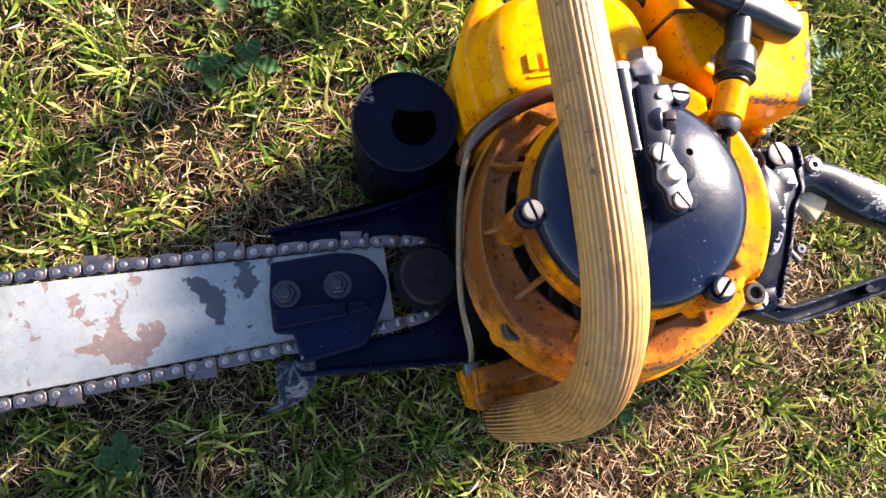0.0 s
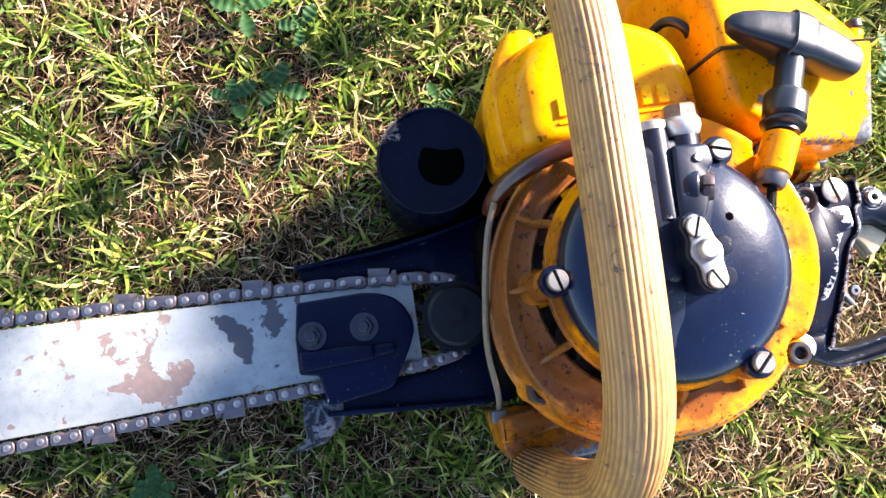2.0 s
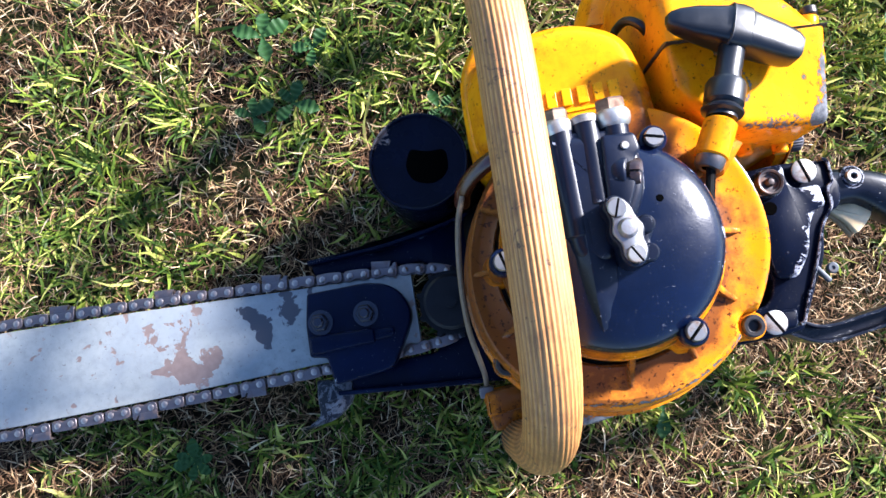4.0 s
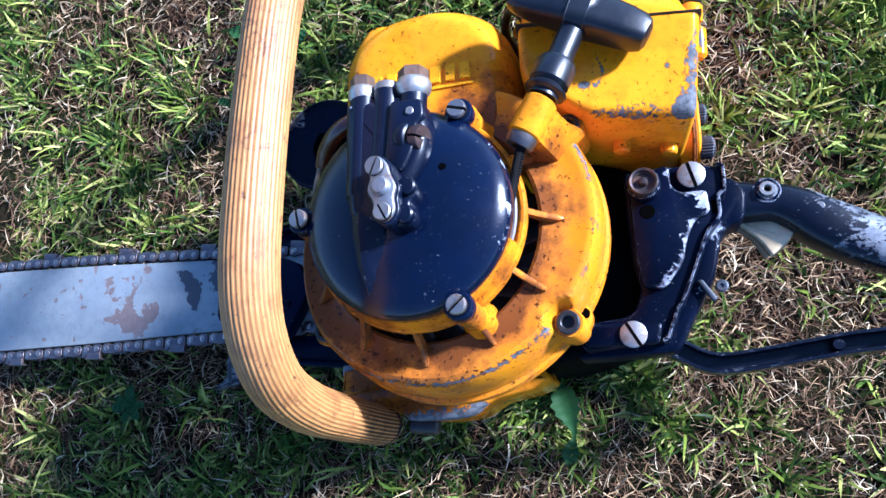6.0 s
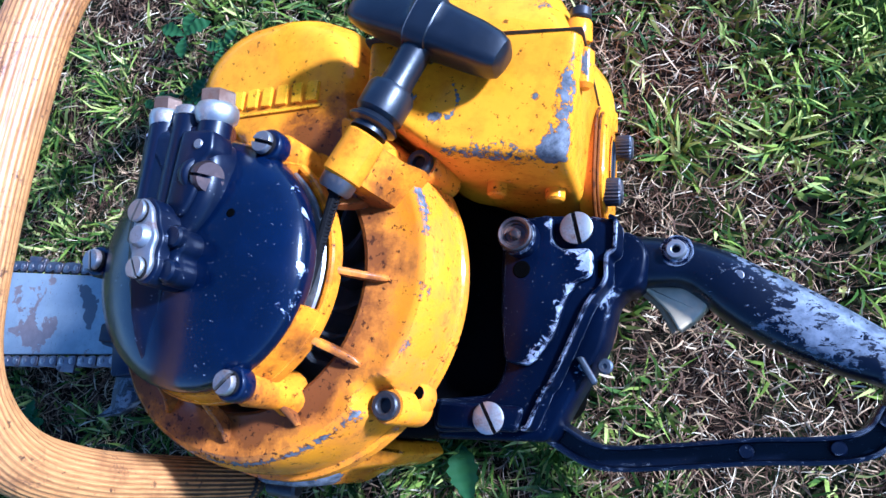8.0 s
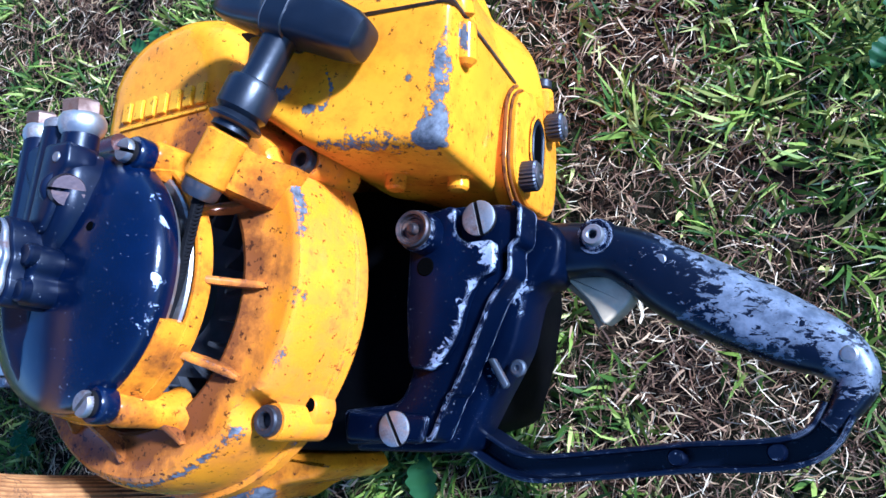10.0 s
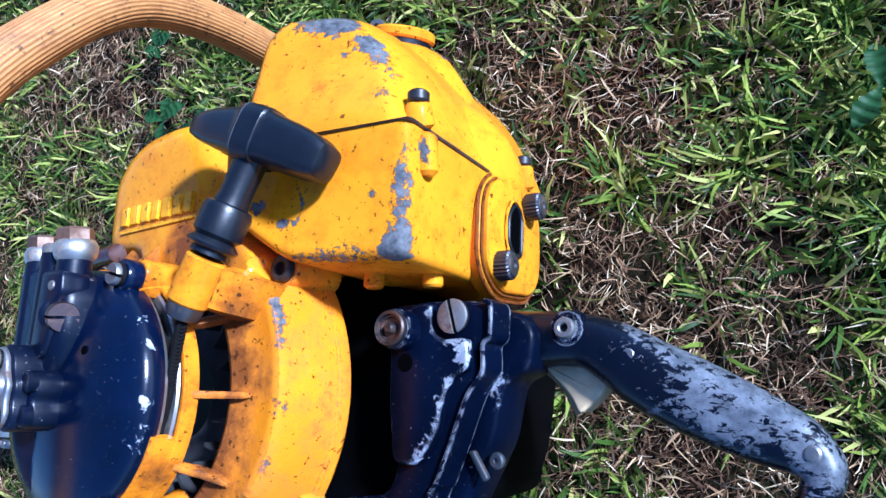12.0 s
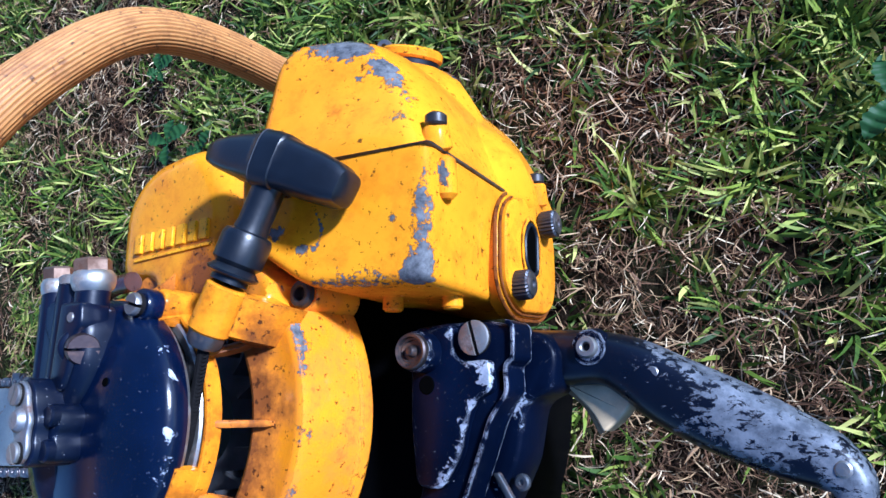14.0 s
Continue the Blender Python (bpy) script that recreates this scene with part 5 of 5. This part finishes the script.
for x, y, h in ((194, 18, 20.5), (254, -16, 12.5)):
    bm = bmesh.new()
    lathe(bm, [(0, 0.9), (2.2, 0.8), (3.0, 0), (3.0, -2)], (x, y, h), segs=16)
    part("handle_rivet", bm, STEEL, handle)
bm = bmesh.new()
slab(bm, round_poly([(152, 16, 3), (179, 14, 4), (182, 7, 4), (176, 0, 6), (169, -5, 2), (165, 3, 8)], 4, 5), 1, 12, 1.0)
part("throttle_trigger", bm, TRIGGER, handle, "ivory plastic throttle trigger")
bm = bmesh.new()
tube(bm, [(152, 14, 7), (161, 6, 7), (167.5, -5.5, 7)], 1.8, 10)
part("trigger_edge", bm, plain("tan_edge", (0.45, 0.27, 0.12), 0.5, 200, 0.3), handle)

# ---- lawn ----
rng = np.random.default_rng(7)


def lawn_height(x, y):
    return 0.004 * np.sin(9 * x + 1.3) * np.cos(7 * y - 0.4) + 0.003 * np.sin(21 * x - 13 * y) - 0.004


grid = [-60, -20, -6, -2.5] + [-1.2 + 0.04 * k for k in range(61)] + [2.5, 6, 20, 60]
verts = [(x, y, float(lawn_height(x, y)) if abs(x) < 2 and abs(y) < 2 else -0.004) for y in grid for x in grid]
n = len(grid)
faces = [(j * n + i, j * n + i + 1, (j + 1) * n + i + 1, (j + 1) * n + i) for j in range(n - 1) for i in range(n - 1)]
me = bpy.data.meshes.new("ground")
me.from_pydata(verts, [], faces)
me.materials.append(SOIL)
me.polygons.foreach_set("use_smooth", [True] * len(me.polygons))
tagged(new("ground", me), "thatch and soil of a garden lawn, darkened near the saw for shade between blades", "ground", kind="structure")


def patch_value(x, y):
    """A smooth pattern over the lawn, about 0 to 1: how green it is."""
    return 0.46 + 0.13 * np.sin(17 * x + 5 * y + 1) + 0.12 * np.sin(-9 * x + 19 * y + 2.2) + 0.24 * np.sin(61 * x - 43 * y) * np.sin(79 * y + 31 * x + 0.7) + 0.2 * np.sin(143 * x + 37 * y) * np.sin(151 * y - 57 * x) + 0.12 * np.clip(x * 3, -1, 1) - 0.38 * np.exp(-((x - 0.20) ** 2 + (y - 0.03) ** 2) / 0.008) - 0.5 * np.exp(-((x - 0.06) ** 2 + (y + 0.13) ** 2) / 0.004)


def fade(x, y, wide, soft):
    """1 round the saw, falling to 0 at a rounded border."""
    r = np.sqrt(((x + 0.02) / 1.12) ** 2 + (y - 0.12) ** 2)
    return np.clip((wide - r) / soft, 0, 1)


def blade_mesh(name, x, y, turn, size, wide, up, lift, material, label):
    """Curved, tapering blades as one mesh, each from its own root and bearing."""
    m = len(x)
    # below the bar and the body the blades stay low
    under = (x > -0.56) & (x < 0.18) & (y > -0.07) & (y < 0.16)
    room = np.clip(0.062 + 0.135 * x, 0.004, 0.05) - 0.006
    up = np.where(under, np.minimum(up, np.clip(room / size, 0.02, 1)), up)
    bend, twist = rng.normal(0, 0.45, m), rng.normal(0, 0.8, m)
    droop = rng.uniform(0.1, 0.5, m)
    z0 = lawn_height(x, y) - 0.002 + lift
    flat = np.sqrt(1 - up ** 2)
    cols = []
    for t, w in ((0, 0.7), (0.35, 1.0), (0.7, 0.72), (1.0, 0.06)):
        a = turn + bend * t
        run = flat * size * (t * 0.6 + 0.4 * t * t)
        px, py = x + np.cos(a) * run, y + np.sin(a) * run
        pz = z0 + up * size * (t * (1 + droop) - droop * t * t)
        b = a + np.pi / 2
        tip = np.sin(twist) * wide * w
        cols.append(np.stack([px + np.cos(b) * wide * w, py + np.sin(b) * wide * w, pz + tip], 1))
        cols.append(np.stack([px - np.cos(b) * wide * w, py - np.sin(b) * wide * w, pz - tip], 1))
    co = np.stack(cols, 1).reshape(-1, 3)
    quads = (np.array([[0, 1, 3, 2], [2, 3, 5, 4], [4, 5, 7, 6]])[None] + (np.arange(m) * 8)[:, None, None]).reshape(-1)
    me = bpy.data.meshes.new(name)
    me.vertices.add(len(co))
    me.vertices.foreach_set("co", co.astype(np.float32).reshape(-1))
    me.loops.add(len(quads))
    me.loops.foreach_set("vertex_index", quads.astype(np.int32))
    me.polygons.add(m * 3)
    me.polygons.foreach_set("loop_start", (np.arange(m * 3) * 4).astype(np.int32))
    me.polygons.foreach_set("use_smooth", np.ones(m * 3, dtype=bool))
    me.update(calc_edges=True)
    me.materials.append(material)
    return tagged(new(name, me), label, "grass", kind="stuff")


def pressed(x, y):
    """Grass is pressed down and mostly gone under the saw's body."""
    return (x > -0.07) & (x < 0.12) & (y > -0.03) & (y < 0.10) & (rng.uniform(0, 1, len(x)) < 0.9)


def tufts(name, count, area, reach, length, width, material, label, border, bias=1.5):
    """Grass in small tufts: the blades of one lean outwards from its middle."""
    cx, cy = rng.uniform(area[0], area[1], count), rng.uniform(area[2], area[3], count)
    keep = rng.uniform(0, 1, count) < np.clip(0.5 + bias * (patch_value(cx, cy) - 0.5) * 2.0, 0.06, 1) * border(cx, cy)
    cx, cy = cx[keep], cy[keep]
    n_each = rng.integers(7, 26, len(cx))
    vigour = np.repeat(rng.uniform(0.65, 1.25, len(cx)), n_each)
    lean = np.repeat(rng.uniform(0, 2 * np.pi, len(cx)), n_each)
    who = np.repeat(np.arange(len(cx)), n_each)
    m = len(who)
    a = rng.uniform(0, 2 * np.pi, m)
    r = reach * np.sqrt(rng.uniform(0, 1, m)) * vigour
    x, y = cx[who] + r * np.cos(a), cy[who] + r * np.sin(a)
    turn = np.arctan2(0.8 * np.sin(a) + 0.6 * np.sin(lean), 0.8 * np.cos(a) + 0.6 * np.cos(lean)) + rng.normal(0, 0.55, m)
    gone = pressed(x, y)
    x, y, turn, r, vigour = x[~gone], y[~gone], turn[~gone], r[~gone], vigour[~gone]
    m = len(x)
    size = rng.uniform(length[0], length[1], m) * vigour
    up = np.clip(rng.normal(0.72, 0.2, m) - 0.30 * r / reach, 0.06, 0.95)
    return blade_mesh(name, x, y, turn, size, rng.uniform(width[0], width[1], m) / 2, up, 0.0, material, label)


def litter(name, count, area, length, width, material, label, border, bias=-0.8):
    """Dead stems and clippings lying criss-cross on the soil."""
    x, y = rng.uniform(area[0], area[1], count), rng.uniform(area[2], area[3], count)
    keep = rng.uniform(0, 1, count) < np.clip(0.5 + bias * (patch_value(x, y) - 0.5) * 2.0, 0.12, 1) * border(x, y)
    x, y = x[keep], y[keep]
    gone = pressed(x, y)
    x, y = x[~gone], y[~gone]
    m = len(x)
    size = rng.uniform(length[0], length[1], m) * (0.6 + 0.7 * rng.uniform(0, 1, m) ** 2)
    wide = rng.uniform(width[0], width[1], m) / 2 * (1 + 0.8 * (rng.uniform(0, 1, m) < 0.10))
    up = np.clip(rng.normal(0.18, 0.22, m), 0.02, 0.85)
    return blade_mesh(name, x, y, rng.uniform(0, 2 * np.pi, m), size, wide, up, rng.uniform(0, 0.009, m), material, label)


NEAR = (-0.95, 0.9, -0.7, 0.95)
tufts("lawn_grass", 30000, NEAR, 0.009, (0.013, 0.029), (0.0011, 0.0029), GREEN, "short green mown lawn grass in small tufts", lambda x, y: fade(x, y, 0.80, 0.25))
litter("dry_grass", 620000, NEAR, (0.006, 0.019), (0.0003, 0.0008), STRAW, "dry straw-coloured stems and clippings in the lawn", lambda x, y: fade(x, y, 0.78, 0.25))
tufts("far_grass", 26000, (-2.4, 2.4, -2.3, 2.5), 0.022, (0.024, 0.050), (0.0035, 0.0065), GREEN, "green lawn grass farther off", lambda x, y: (1 - fade(x, y, 0.80, 0.25)) * fade(x, y, 2.3, 1.3), 0.9)


def weed(place, size, turn, leaves, label):
    """A flat rosette of broad lobed leaves."""
    thing = new("weed")
    thing.matrix_world = pose(place[0], place[1], place[2], 0, 0, turn)
    tagged(thing, label, "weed", "weeds in the lawn")
    for k in range(leaves):
        a = 2.4 * k + random.uniform(-0.35, 0.35)
        s = size * random.uniform(0.55, 1.05)
        bm = bmesh.new()
        rows = []
        for i in range(17):
            t = i / 16
            w = s * (0.04 + 0.22 * math.sin(math.pi * min(1, t ** 1.4)) * (1 + 0.17 * math.sin(i * 2.1 + k)))
            w = w if i < 16 else s * 0.02
            r, z = s * t, 0.003 + s * ((0.25 + 0.1 * (k % 3)) * t - 0.30 * t * t) + 0.0006 * math.sin(i * 1.7 + k)
            rows.append([bm.verts.new((r * math.cos(a) - q * w * math.sin(a), r * math.sin(a) + q * w * math.cos(a), z + abs(q) * w * 0.35 - 0.0008 * e)) for q, e in ((-1, 0), (-0.5, 0), (0, 0), (0.5, 0), (1, 0))])
        for p, q in zip(rows, rows[1:]):
            for i in range(4):
                bm.faces.new((p[i], p[i + 1], q[i + 1], q[i]))
        part("leaf", bm, WEED, thing, "", 60)
    return thing


for x, y, size, turn, count in ((-0.196, 0.177, 0.021, 20, 4), (-0.166, 0.183, 0.022, 70, 4), (-0.182, 0.236, 0.022, 10, 4), (-0.146, 0.223, 0.017, 120, 4), (0.066, -0.078, 0.037, 115, 2), (-0.265, -0.060, 0.016, 0, 7), (-0.06, 0.165, 0.015, 200, 5), (0.302, 0.172, 0.027, 80, 3), (-0.195, 0.30, 0.020, 40, 6)):
    weed((x, y, 0.010), size, turn, count, "low broad-leaved green weed in the lawn")
